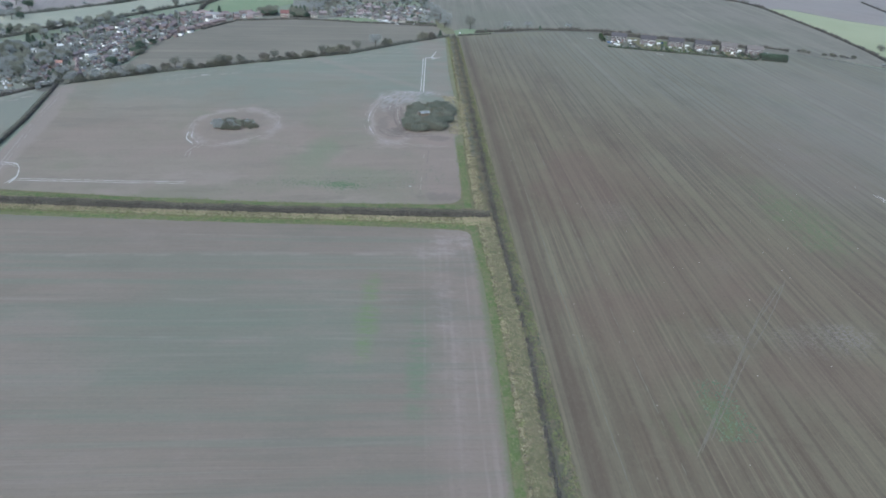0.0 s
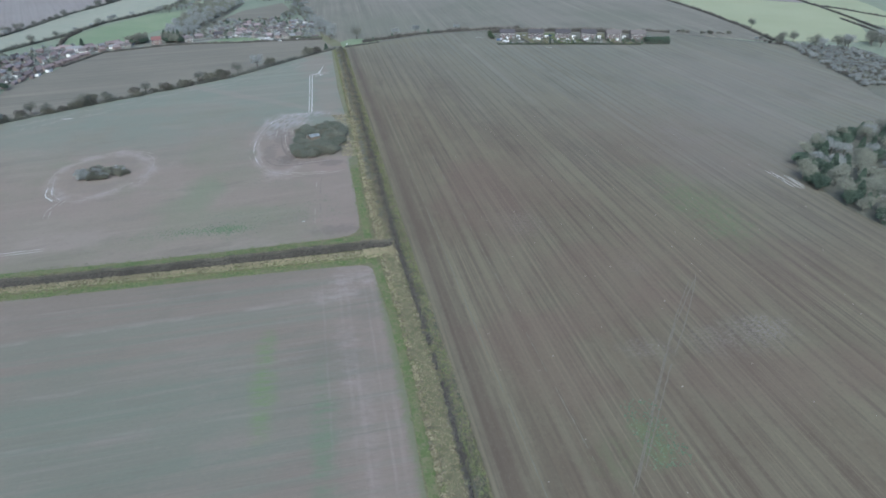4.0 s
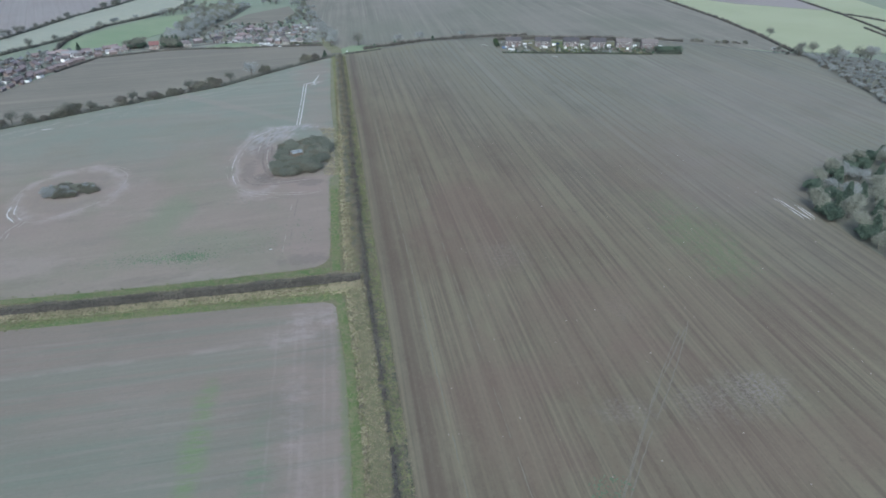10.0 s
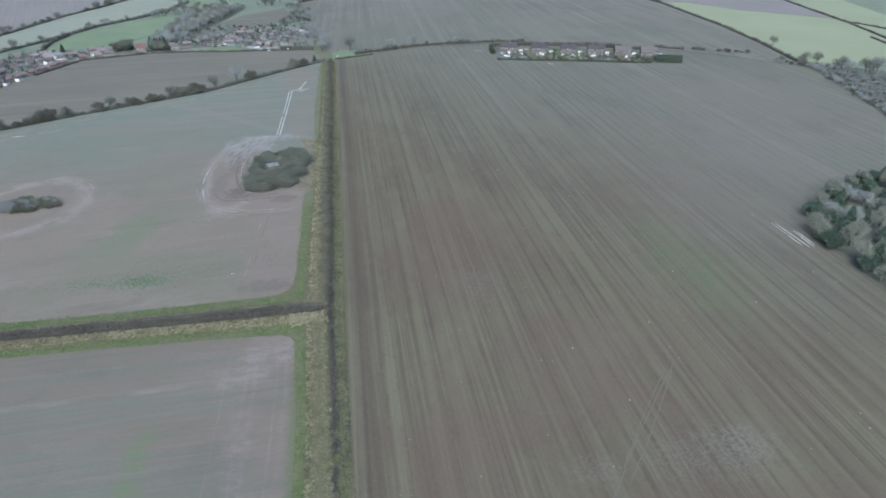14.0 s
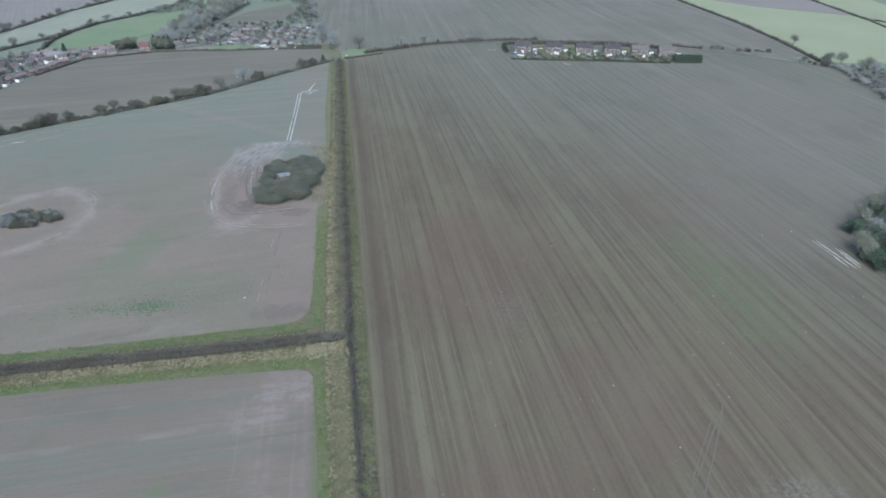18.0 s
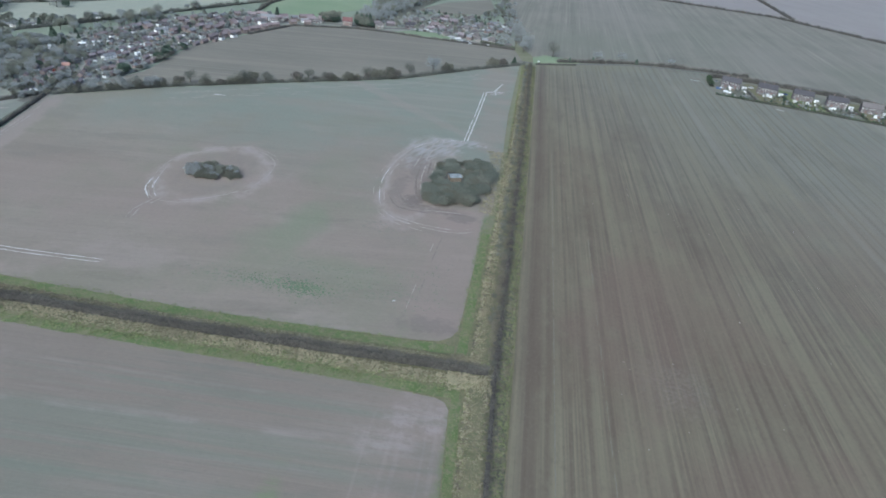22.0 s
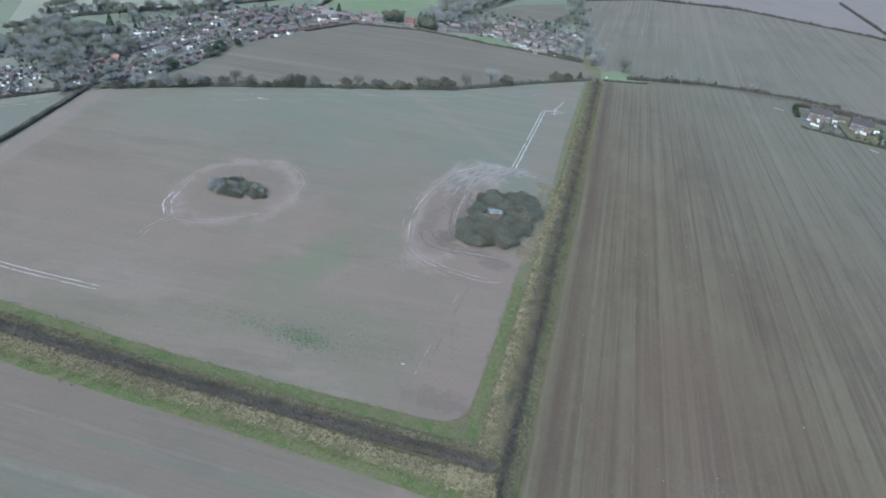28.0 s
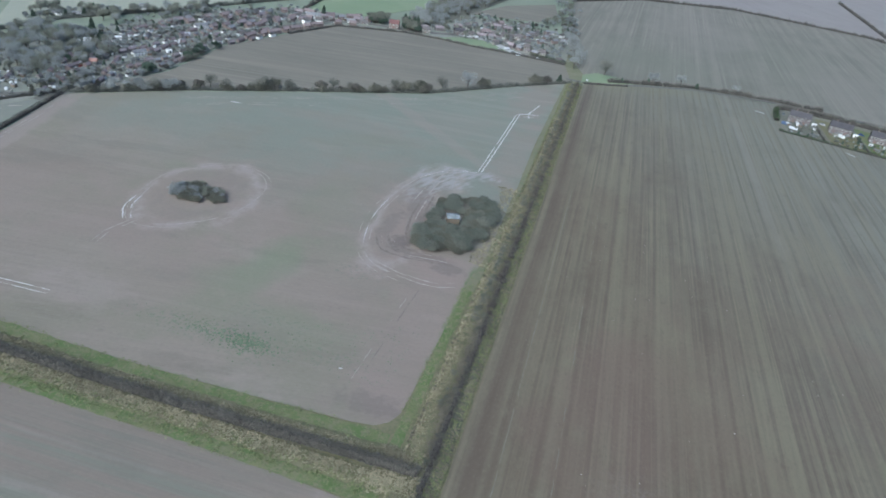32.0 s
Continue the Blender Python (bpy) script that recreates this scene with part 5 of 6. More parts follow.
# their gardens, hedges and outbuildings
for i, (x, y) in enumerate(ROW):
    ax, ay = x - 0.974 * 12.5, y + 0.225 * 12.5
    bx, by = x + 0.974 * 12.5, y - 0.225 * 12.5
    y0 = 386 - (x - 150) * 0.2
    plot("garden_plot", [(ax + 0.3, y0 + 2), (bx - 0.3, y0 - 3), (bx - 0.3, by + 24), (ax + 0.3, ay + 24)], (M_GREYVERGE, M_VERGE, M_LAWN, M_GREYVERGE, M_VERGE, M_GREYVERGE)[i], "long narrow back garden with patchy grass", 0.05 + 0.004 * i)
    hedge([(bx, by + 6), (bx - 0.5, y0 - 1)], 1.0, 1.5, M_LAUREL if i % 2 else M_TWIG, "clipped garden hedge between two plots", 30, 0.25, 0.2, 60 + i, 0.4)
    for k in range(6):
        q = (x + rng.uniform(-10, 10), rng.uniform(y0 + 5, y - 7) if k in (0, 2, 3) else y + rng.uniform(-13, -7))
        houses.put(("shed", "greenhouse", "shed", "shed", "greenhouse", "greenhouse")[k], q[0], q[1], rng.choice((-13, 77)), rng.uniform(0.4, 0.75), "garden outbuildings")
    houses.put("greenhouse", bx - 1.0, by + 1.0, -13, 0.75, "white outbuildings")
    trees.put(("bush_a", "conifer_b", "bush_b")[i % 3], bx - 2, rng.uniform(y0 + 4, y - 6), 0, 0.6, "garden trees")
    trees.put(("bush_c", "bush_a", "conifer_b")[i % 3], x + rng.uniform(-6, 6), y0 + 5, 0, 0.5, "garden trees")
    joined(trees, "garden_shrubs", [(("bush_a", "bush_b", "bush_c", "conifer_b")[int(rng.integers(4))], x + rng.uniform(-11, 11), rng.uniform(y0 + 3, y - 6), 0, rng.uniform(0.22, 0.5)) for k in range(34)], "small shrubs in the back garden", "shrubs")
    for k in range(2):
        cars.put(CARS[(2 * i + k) % 7], x + rng.uniform(-10, 10), y + rng.uniform(9, 14), -13 + 90 * k, 1, "parked cars")
hedge([(151, 386), (187, 378), (232, 370), (286, 358)], 1.9, 1.6, M_LAUREL, "low dark hedge at the ends of the gardens", 60, 0.35, 0.25, 70, 0.5)
hedge([(158, 444), (165, 448), (210, 446), (262, 436), (305, 415)], 3.4, 3.6, M_TWIG, "tall dark hedge behind the houses", 60, 0.3, 0.25, 71, 0.8)
hedge([(157, 440), (154, 426), (153, 410)], 3.4, 3.6, M_LAUREL, "tall evergreen hedge at the row's end", 70, 0.3, 0, 72, 0.6)
hedge([(292, 364), (302, 362), (315, 360)], 9.0, 6.0, M_EVERGREEN, "large clipped dark green conifer hedge", 500, 0.1, 0, 73, 0.6, "conifer_hedge")
hedge([(322, 428), (345, 412)], 3.0, 2.4, M_TWIG, "dark trimmed roadside hedge", 50, 0.3, 0, 74, 0.6)


def sheet_of(x, y, turn, w, d, material, name, label, category):
    top = tagged(new(name, cube_mesh(name, (w, d, 0.9), material, (0, 0, 0.45), 0.15)), label, category)
    top.matrix_basis = pose(x, y, 0.02, 0, 0, turn)
    return top


sheet_of(158, 408, -13, 4, 6, M_BLUE, "covered_trailer", "trailer under a blue tarpaulin", "trailer")
sheet_of(163, 399, -13, 6, 5, M_WHITE_PANEL, "caravan", "white caravan standing in a garden", "caravan")

# ---- the village ----
LANES = {
    "street_main": [(-262, 150), (-260, 168), (-270, 197), (-269, 218), (-265, 245), (-262, 270), (-258, 306), (-254, 340), (-242, 380), (-228, 420), (-208, 436), (-190, 446)],
    "street_back": [(-270, 197), (-290, 240), (-298, 280), (-288, 330), (-270, 380), (-258, 420), (-228, 424)],
    "street_west": [(-260, 168), (-275, 150), (-300, 135), (-340, 120)],
    "street_estate": [(-190, 446), (-150, 452), (-118, 470), (-86, 470), (-67, 455), (-50, 449), (-22, 447)],
    "street_close": [(-86, 470), (-60, 500), (-40, 520), (-22, 545)],
}
for n_lane, (k, v) in enumerate(LANES.items()):
    strip(k, v, 5.5, 0.05 + 0.012 * n_lane, M_ROAD, "village street of worn tarmac", "road", 0.05)
strip("pale_lane", [(-112, 474), (-86, 474), (-66, 455), (-52, 445)], 8, 0.14, M_CONCRETE, "pale concrete estate road", "road", 0.05)
field("estate_green", [(-132, 446), (-97, 443.5), (-62, 446), (-70, 458), (-86, 471), (-110, 466)], 0.12, M_MEADOW, "bright green lawn in front of the estate houses", "lawn")
field("village_gardens", [(-252, 176), (-243, 230), (-249, 300), (-232, 363), (-214, 418), (-158, 445), (-14, 450), (-18, 560), (-120, 560), (-150, 470), (-205, 470), (-258, 452), (-305, 400), (-340, 250), (-340, 130), (-276, 118)][::-1],
      0.0, M_YARD, "patchwork of gardens and yards", "garden")

put_house("orange", -281, 214, 20, size=0.42)
put_house("long_white", -272.8, 245, 72, size=0.5)
put_house("long_white", -283, 328, 60, size=0.55)
put_house("cottage_white", -252, 302, 65, size=0.6)
put_house("cottage_white", -250, 330, 62, size=0.6)
put_house("red_house", -170, 450, 10, size=0.85)
for i in range(6):
    put_house("far_terrace" if i % 2 else "far_red", -240 + 3.6 * i, 344 + 11.5 * i, 70 - 4 * i, size=0.5)
put_house("cottage_white", -226, 414, 20, size=0.7)
put_house("cottage_white", -233, 404, 60, size=0.7)
put_house("long_white", -236, 424, 20, size=0.7)
for x, y, k, t in ((-206, 437, "bungalow_white", 20), (-196, 443, "bungalow", 15), (-142, 457, "detached_brown", 20), (-116, 476, "semi_brown", 32), (-95, 494, "semi_red", 28), (-64, 500, "detached_brown", -30),
                   (-52, 476, "bungalow", -25), (-36, 459, "detached_brown", -10), (-20, 450, "bungalow", -8), (-38, 552, "bungalow_white", 10), (-24, 524, "bungalow_white", 5), (-86, 536, "bungalow", 20), (-66, 556, "detached_brown", 30)):
    put_house(k, x, y, t, "estate houses", 0.66)
OLD = ("far_red", "far_white", "far_plum", "far_red", "far_slate", "far_terrace", "far_white", "far_brown")
EDGE = ("far_plum", "far_white", "far_red", "far_white", "far_brown", "far_plum", "far_white")
for off in (9, -9, 18, -18):
    street(LANES["street_main"][1:9], 6, OLD, off, skip=0.15 if abs(off) < 12 else 0.35)
for off in (9, -9, 17):
    street(LANES["street_main"][8:], 8, OLD, off, skip=0.1)
for off in (8, -8, 16):
    street(LANES["street_back"], 6, OLD, off, skip=0.2)
for k in range(8):
    street([(-304 + 3.6 * k, 100 + 5.2 * k), (-314 + 3.6 * k, 116 + 5.2 * k), (-326 + 3.6 * k, 138 + 5.2 * k)], 4.2, EDGE, 1, jitter=0.7, skip=0.12)
street([(-300, 250), (-310, 290), (-302, 330), (-285, 370)], 7, OLD, 4, skip=0.3)
street([(-248, 352), (-240, 376), (-232, 400)], 8, ("far_red", "far_terrace", "far_plum"), 13)
street(LANES["street_estate"][1:4], 9, ("far_brown", "far_plum", "far_slate"), 12, "estate houses", skip=0.1)
street(LANES["street_estate"][3:], 9, ("far_brown", "far_slate", "far_plum"), 9, "estate houses", skip=0.1)
for off in (9, -9, 19):
    street(LANES["street_close"], 9, ("far_brown", "far_plum", "far_slate", "far_white", "far_slate"), off, "estate houses", skip=0.15)
street([(-120, 500), (-100, 520), (-70, 530)], 9, ("far_brown", "far_plum"), 4, "estate houses")
street([(-110, 520), (-90, 542), (-60, 552)], 9, ("far_brown", "far_red"), 4, "estate houses", skip=0.2)
for x, y in ((-72, 452), (-68, 456), (-60, 448), (-93, 475), (-99, 474), (-105, 472), (-55, 443)):
    cars.put(CARS[int(rng.integers(len(CARS)))], x + rng.normal(0, 0.6), y, rng.uniform(20, 60), 1, "parked cars")
hedge([(-45, 452), (-14, 446)], 2.6, 2.6, M_LAUREL, "tall evergreen hedge behind the bungalows", 60, 0.2, 0, 80, 0.6)

# white park homes and flat white roofs among the trees
for k in range(7):
    q = (-312 + 5.2 * (k % 5) + rng.normal(0, 0.8), 160 + 8.5 * (k // 5) + 1.6 * (k % 5) + rng.normal(0, 0.8))
    if all(math.hypot(q[0] - t[0], q[1] - t[1]) > 4.0 for t in TAKEN):
        TAKEN.append(q)
        houses.put("greenhouse", q[0], q[1], rng.choice((15, 105)), rng.uniform(0.3, 0.42), "white park homes")
for x, y, t, s in ((-304, 264, 35, 1.9), (-299, 271, 35, 1.9), (-315, 248, 20, 1.8), (-279, 305, 65, 1.5), (-272, 290, 65, 1.4), (-263, 262, 70, 1.5), (-255, 285, 62, 1.5), (-260, 205, 20, 1.2), (-252, 216, 20, 1.2)):
    TAKEN.append((x, y))
    houses.put("greenhouse", x, y, t, s * 0.5, "white outbuildings")

# trees of the village
scatter([(-345, 125), (-262, 150), (-250, 230), (-250, 330), (-232, 400), (-262, 440), (-330, 360), (-345, 220)], 430, ("bush_c", "scrub", "bush_c", "bush_b", "conifer_b", "bare_b"), (0.16, 0.32), "small garden trees", 2.2, 2.8, "far_garden_trees")
MIXED = ("bare_a", "bare_b", "bare_c", "bush_a", "bush_b", "bush_c", "scrub", "bush_c", "bare_a", "conifer_b")
scatter([(-348, 190), (-366, 230), (-362, 262), (-338, 266), (-305, 256), (-280, 226), (-284, 200), (-290, 176), (-312, 176)], 170, ("bare_a", "bare_c", "bare_a", "bare_b", "bush_c"), (0.5, 0.85), "wood beside the village", 2.8, 3.5, "far_woodland")
scatter([(-337, 144), (-356, 185), (-346, 200), (-330, 184), (-326, 148)], 30, ("bare_a", "bush_c"), (0.45, 0.7), "wood beside the village", 2.8, 3.5, "far_woodland")
scatter([(-262, 152), (-256, 178), (-268, 200), (-280, 178), (-276, 158)], 34, ("bare_b", "bush_c", "scrub"), (0.45, 0.75), "trees at the village edge", 2.4, 3.0, "far_woodland")
scatter([(-300, 200), (-300, 230), (-286, 232), (-280, 205)], 14, ("holly", "bare_c"), (0.5, 0.7), "wood beside the village", 3.4, 4)
scatter([(-257, 176), (-243, 225), (-248, 290), (-300, 330), (-330, 260), (-290, 160)], 200, MIXED, (0.3, 0.6), "garden trees", 3, 3.8, "far_garden_trees")
scatter([(-250, 300), (-238, 360), (-215, 425), (-262, 455), (-330, 360), (-330, 270)], 190, MIXED, (0.35, 0.65), "garden trees", 3.4, 4.2, "far_garden_trees")
scatter([(-190, 448), (-178, 455), (-184, 470), (-200, 462)], 18, ("bare_c", "holly", "bare_d"), (0.7, 1.0), "garden trees", 3, 4)
scatter([(-164, 452), (-148, 450), (-148, 470), (-166, 466)], 20, ("bare_d", "conifer_a", "bare_c", "holly"), (0.7, 1.0), "garden trees", 3, 4.5)
scatter([(-150, 470), (-20, 452), (-20, 560), (-120, 560)], 190, MIXED, (0.35, 0.7), "garden trees", 3.4, 4.6, "far_garden_trees")
scatter([(-170, 480), (-165, 690), (-108, 725), (-132, 570), (-150, 475)], 130, ("bare_a", "bare_c", "bare_b", "bare_a", "bush_c"), (0.8, 1.2), "wooded bank behind the village", 4.5, 0, "far_woodland")
scatter([(-44, 650), (-56, 722), (-42, 760), (-22, 620), (-22, 565), (-58, 596)], 46, MIXED, (0.6, 1.0), "trees round the paddock", 3.4, 3.5, "far_garden_trees")
scatter([(-135, 560), (-40, 560), (-20, 600), (-45, 590), (-130, 575)], 22, ("bush_a", "bare_b", "conifer_b"), (0.6, 0.9), "garden trees", 5, 0, "far_garden_trees")
for x, y, s in ((-232, 436, 1.0), (-152, 462, 1.1), (-72, 520, 0.8), (-166, 468, 1.0), (-322, 262, 0.9), (-330, 270, 0.9)):
    trees.put("conifer_a", x, y, 0, s, "garden conifers")
along([(-255, 180), (-246, 230), (-250, 290)], 26, ("bush_b", "bush_a", "bush_c", "holly"), (0.6, 0.95), "garden end bushes", 2.5)


# ---- far fields and hedges ----
FAR_ONE = [(-372, 225), (-365, 283), (-346, 324), (-329, 364), (-300, 440), (-286, 476), (-270, 511), (-251, 590), (-224, 640), (-200, 700), (-190, 780)]
FAR_TWO = [(-450, 330), (-392, 400), (-352, 470), (-331, 524), (-321, 582), (-309, 666), (-287, 750), (-270, 840)]
field("field_far_pale", FAR_ONE + FAR_TWO[::-1], -0.1, M_PALE, "pale grass field beyond the village")
field("field_far_soil", FAR_TWO + [(-300, 980), (-420, 900), (-520, 700), (-560, 420)], -0.1, M_MAUVE, "distant bare ploughland")
field("field_far_meadow", [(-250, 850), (-180, 790), (-60, 820), (-40, 1100), (-290, 1000)], -0.1, M_MEADOW, "distant bright green field")
field("paddock_brown", [(-130, 572), (-106, 655), (-58, 720), (-46, 652), (-60, 598)], 0.0, M_FIELD_TWO, "small brown paddock behind the estate")
hedge(FAR_ONE, 3.5, 2.6, M_TWIG_MID, "far leafless hedge with scattered trees", 14, 0.5, 0.35, 90, 1.0)
hedge(FAR_TWO, 3.5, 2.6, M_TWIG_MID, "far leafless hedge between fields", 14, 0.5, 0.3, 91, 1.0)
hedge([(-258, 452), (-264, 500), (-262, 540)], 3, 3, M_TWIG, "dark hedge at the meadow edge", 14, 0.4, 0.2, 92, 1.0)
hedge([(-40, 772), (45, 890), (180, 958), (358, 925), (470, 800), (480, 742)], 4, 3.5, M_TWIG, "long dark hedge at the far field end", 14, 0.4, 0.1, 93, 1.0)
hedge([(385, 915), (395, 1100), (405, 1300)], 4, 3.5, M_TWIG, "distant dark hedge between fields", 10, 0.4, 0.1, 94, 1.2)
hedge([(575, 370), (589, 412), (609, 469), (636, 551), (657, 633), (690, 760), (730, 900)], 2.2, 2.0, M_TWIG, "distant dark hedge between fields", 12, 0.4, 0.2, 95, 0.9)
hedge([(656, 440), (651, 481), (648, 528), (638, 567)], 2.0, 1.8, M_TWIG, "distant dark hedge between fields", 10, 0.4, 0.3, 96, 0.9)
hedge([(566, 380), (571, 393), (580, 425), (591, 459)], 2.0, 1.8, M_TWIG, "short distant hedge at the wheat field", 10, 0.4, 0.2, 97, 0.9)
along(FAR_ONE[2:], 34, ("bare_b", "bush_a", "bare_d"), (0.7, 1.1), "far hedge trees", 1.5, "far_hedge_trees")
along(FAR_TWO, 30, ("bare_b", "bush_a", "bare_d"), (0.7, 1.1), "far hedge trees", 2.0, "far_hedge_trees")
along([(-350, 320), (-330, 300), (-325, 350), (-318, 380)], 22, ("bare_c", "bush_b", "bare_a"), (0.7, 1.0), "far hedge trees", 5.0, "far_hedge_trees")
along([(-215, 650), (-180, 690), (-120, 730), (-60, 760)], 30, ("bare_a", "bare_c", "bare_b"), (0.8, 1.2), "wooded bank behind the village", 6.0, "far_woodland")
scatter([(-480, 320), (-420, 300), (-380, 380), (-420, 460)], 40, ("bare_a", "bare_c", "holly"), (0.8, 1.2), "distant grey wood", 6, 0, "far_woodland")
for x, y, t in ((-374, 286, 25), (-366, 296, 25), (-345, 345, 40), (-352, 352, 40)):
    put_house("long_white", x, y, t, "far white buildings", 0.34)
scatter([(-385, 262), (-372, 275), (-350, 318), (-362, 326), (-392, 285)], 45, ("bare_b", "bush_b", "bush_c", "conifer_b", "bare_c"), (0.5, 0.9), "trees round the far farm", 4, 4, "far_woodland")


M_TRAM = plain("trodden_tramline_soil", (0.155, 0.145, 0.115), (0.182, 0.17, 0.138), 0.5)


# ---- ruts, tracks and puddles on the fields ----
def rut(pts, width, material, label, seed, gap=0.3, wobble=0.5):
    """A wheel rut: short uneven patches of mud along a line, broken by gaps."""
    r = np.random.default_rng(seed)
    z = 0.012 + 0.0016 * (seed % 41)
    c = resample(pts, 1.3)
    s = sideways(c)
    verts, faces = [], []
    sig = np.convolve(r.uniform(0, 1, len(c) + 8), np.ones(5) / 5, "same")[4:4 + len(c)]
    amount = np.clip((sig - gap + 0.06) / 0.14, 0, 1) * np.clip((np.arange(len(c)) + 0.6) / 3, 0.1, 1) * np.clip((len(c) - np.arange(len(c)) - 0.4) / 3, 0.1, 1)
    for i in range(len(c)):
        w = width / 2 * (1 + wobble * r.uniform(-1, 1, 2)) * max(0.05, amount[i])
        mid = c[i] + s[i] * r.normal(0, 0.05)
        for a, lift in ((w[0], -0.05), (w[0] * 0.5, z), (-w[1] * 0.5, z), (-w[1], -0.05)):
            p = mid + s[i] * a
            verts.append((p[0], p[1], lift))
    for i in range(len(c) - 1):
        if amount[i] > 0 and amount[i + 1] > 0:
            faces += [(4 * i + k + 4, 4 * i + k + 5, 4 * i + k + 1, 4 * i + k) for k in range(3)]
    if faces:
        return tagged(new("wheel_rut", mesh_of("wheel_rut", verts, faces, material)), label, "wheel track", "wheel tracks", "structure")


def curve(pts, n=6, closed=False):
    """A smooth line through corners."""
    p = [np.array(q, float) for q in pts]
    out = []
    m = len(p)
    for i in range(m if closed else m - 1):
        a, b, c, d = (p[(i - 1) % m], p[i], p[(i + 1) % m], p[(i + 2) % m]) if closed else (p[max(i - 1, 0)], p[i], p[i + 1], p[min(i + 2, m - 1)])
        for k in range(n):
            t = k / n
            out.append(tuple(0.5 * (2 * b + (c - a) * t + (2 * a - 5 * b + 4 * c - d) * t * t + (3 * b - a - 3 * c + d) * t ** 3)))
    out.append(out[0] if closed else tuple(p[-1]))
    return out


def shifted(line, d):
    c = np.array(line, float)
    return [tuple(q) for q in c + sideways(c) * d]


PALE, WET = "pale dried wheel rut pressed into the soil", "wet wheel rut, the sky's gleam painted into its colour"
RING = curve([(-143, 74), (-152, 90), (-154, 112), (-143, 131), (-124, 134), (-112, 121), (-113, 96), (-127, 78)], 8, True)
for k, (d, w, g) in enumerate(((0, 0.6, 0.5), (2.2, 0.5, 0.52))):
    rut(shifted(RING, d), w, M_RUT, PALE, 100 + k, g)
rut(curve([(-146, 72), (-152, 80), (-154, 90)]), 0.8, M_WET_GLEAM, WET, 105, 0.35)
rut(curve([(-144, 74), (-150, 82), (-152, 91)]), 0.7, M_WET_GLEAM, WET, 106, 0.35)
rut([(-141, 74), (-144, 62), (-143, 54)], 0.7, M_RUT, PALE, 107, 0.4)
rut([(-143, 74), (-146, 62), (-145, 54)], 0.7, M_RUT, PALE, 108, 0.4)
LOOP = curve([(-29, 192), (-43, 187), (-54, 172), (-60, 148), (-61, 122), (-56, 99), (-47, 88), (-34, 84)], 8)
for k, x in enumerate((-30.5, -28.4)):
    rut([(x + 2.5, 82), (x + 1.6, 66), (x + 0.8, 45), (x, 24)], 0.4, M_MUD if k else M_RUT, PALE, 117 + k, 0.55, 0.7)
for k, (d, w, g) in enumerate(((0, 0.75, 0.38), (2.2, 0.6, 0.44), (-2.6, 0.4, 0.56))):
    rut(shifted(LOOP, d), w, M_RUT, PALE, 110 + k, g)
rut(shifted(LOOP, 0.1)[6:40], 0.4, M_WET_GLEAM, WET, 115, 0.5)
for k, x in enumerate((-30.4, -28.6)):
    rut([(x, 192), (x + 1.2, 240), (x + 2.2, 296)], 0.75, M_WET_GLEAM, WET, 120 + k, 0.28, 0.6)
for k, q in enumerate(([(-54, 108), (-49, 100), (-40, 98), (-30, 99), (-16, 101)], [(-50, 112), (-46, 104), (-39, 101), (-28, 102)], [(-47, 150), (-46, 130), (-43, 114), (-40, 108)], [(-43, 158), (-42, 138), (-40, 122)])):
    rut(curve(q), 1.3, M_MUD, "dark churned mud track round the copse", 230 + k, 0.35, 0.6)
    rut(shifted(curve(q), 2.2), 0.8, M_RUT, PALE, 236 + k, 0.45, 0.6)
rut(curve([(-47, 88), (-34, 84.5), (-22, 84), (-13, 88)]), 0.6, M_RUT, PALE, 153, 0.5, 0.8)
rut(curve([(-49, 91), (-36, 87), (-22, 86.5), (-15, 90)]), 0.6, M_RUT, PALE, 154, 0.52, 0.8)
rut([(-29, 294), (-22, 299), (-14, 301)], 1.6, M_WET_GLEAM, WET, 125, 0.2)
rut([(-24, 292), (-16, 297), (-12, 300)], 1.0, M_WET_GLEAM, WET, 126, 0.35)
rut([(-22, 298), (-19, 312), (-17, 324)], 0.9, M_WET_GLEAM, WET, 127, 0.3)
for k, a in enumerate((0.2, 1.3, 3.6, 4.9)):
    rut([(-21, 299), (-21 + 7 * math.cos(a), 299 + 8 * math.sin(a))], 0.9, M_WET_GLEAM, WET, 170 + k, 0.45, 0.8)
for k, d in enumerate((-12.0, -14.2, -22.0)):
    rut(beside(N_HEDGE[1:6], d), 0.6, M_RUT, PALE, 180 + k, 0.5, 0.7)
rut([(-24, 330), (-14, 334), (-7, 338)], 0.9, M_RUT, PALE, 128, 0.35)
rut(LOOP[:14], 0.7, M_WET_GLEAM, WET, 129, 0.4)
rut([(-37, 168), (-38, 180), (-36, 189)], 0.6, M_RUT, PALE, 132, 0.4)
rut([(-46, 150), (-45, 168), (-41, 184)], 0.9, M_RUT, PALE, 130, 0.4)
rut([(-50, 145), (-49, 165), (-44, 186)], 0.8, M_RUT, PALE, 131, 0.4)
for k, d in enumerate((0, 1.9)):
    rut([(-206, 19 + d), (-186, 20 + d), (-160, 21 + d), (-135, 23 + d)], 0.5, M_WET_GLEAM, WET, 135 + k, 0.3)
    rut(curve([(-224, 36 + d), (-214, 35 + d), (-207, 24), (-206 - d, 15)]), 0.8, M_WET_GLEAM, WET, 140 + k, 0.4)
    rut([(-250 + d, 150), (-240 + d, 105), (-229 + d, 66), (-217 + d, 20)], 0.7, M_RUT, PALE, 145 + k, 0.46)
rut([(-183, 207), (-176, 208)], 2.0, M_WET_GLEAM, WET, 150, 0.0)
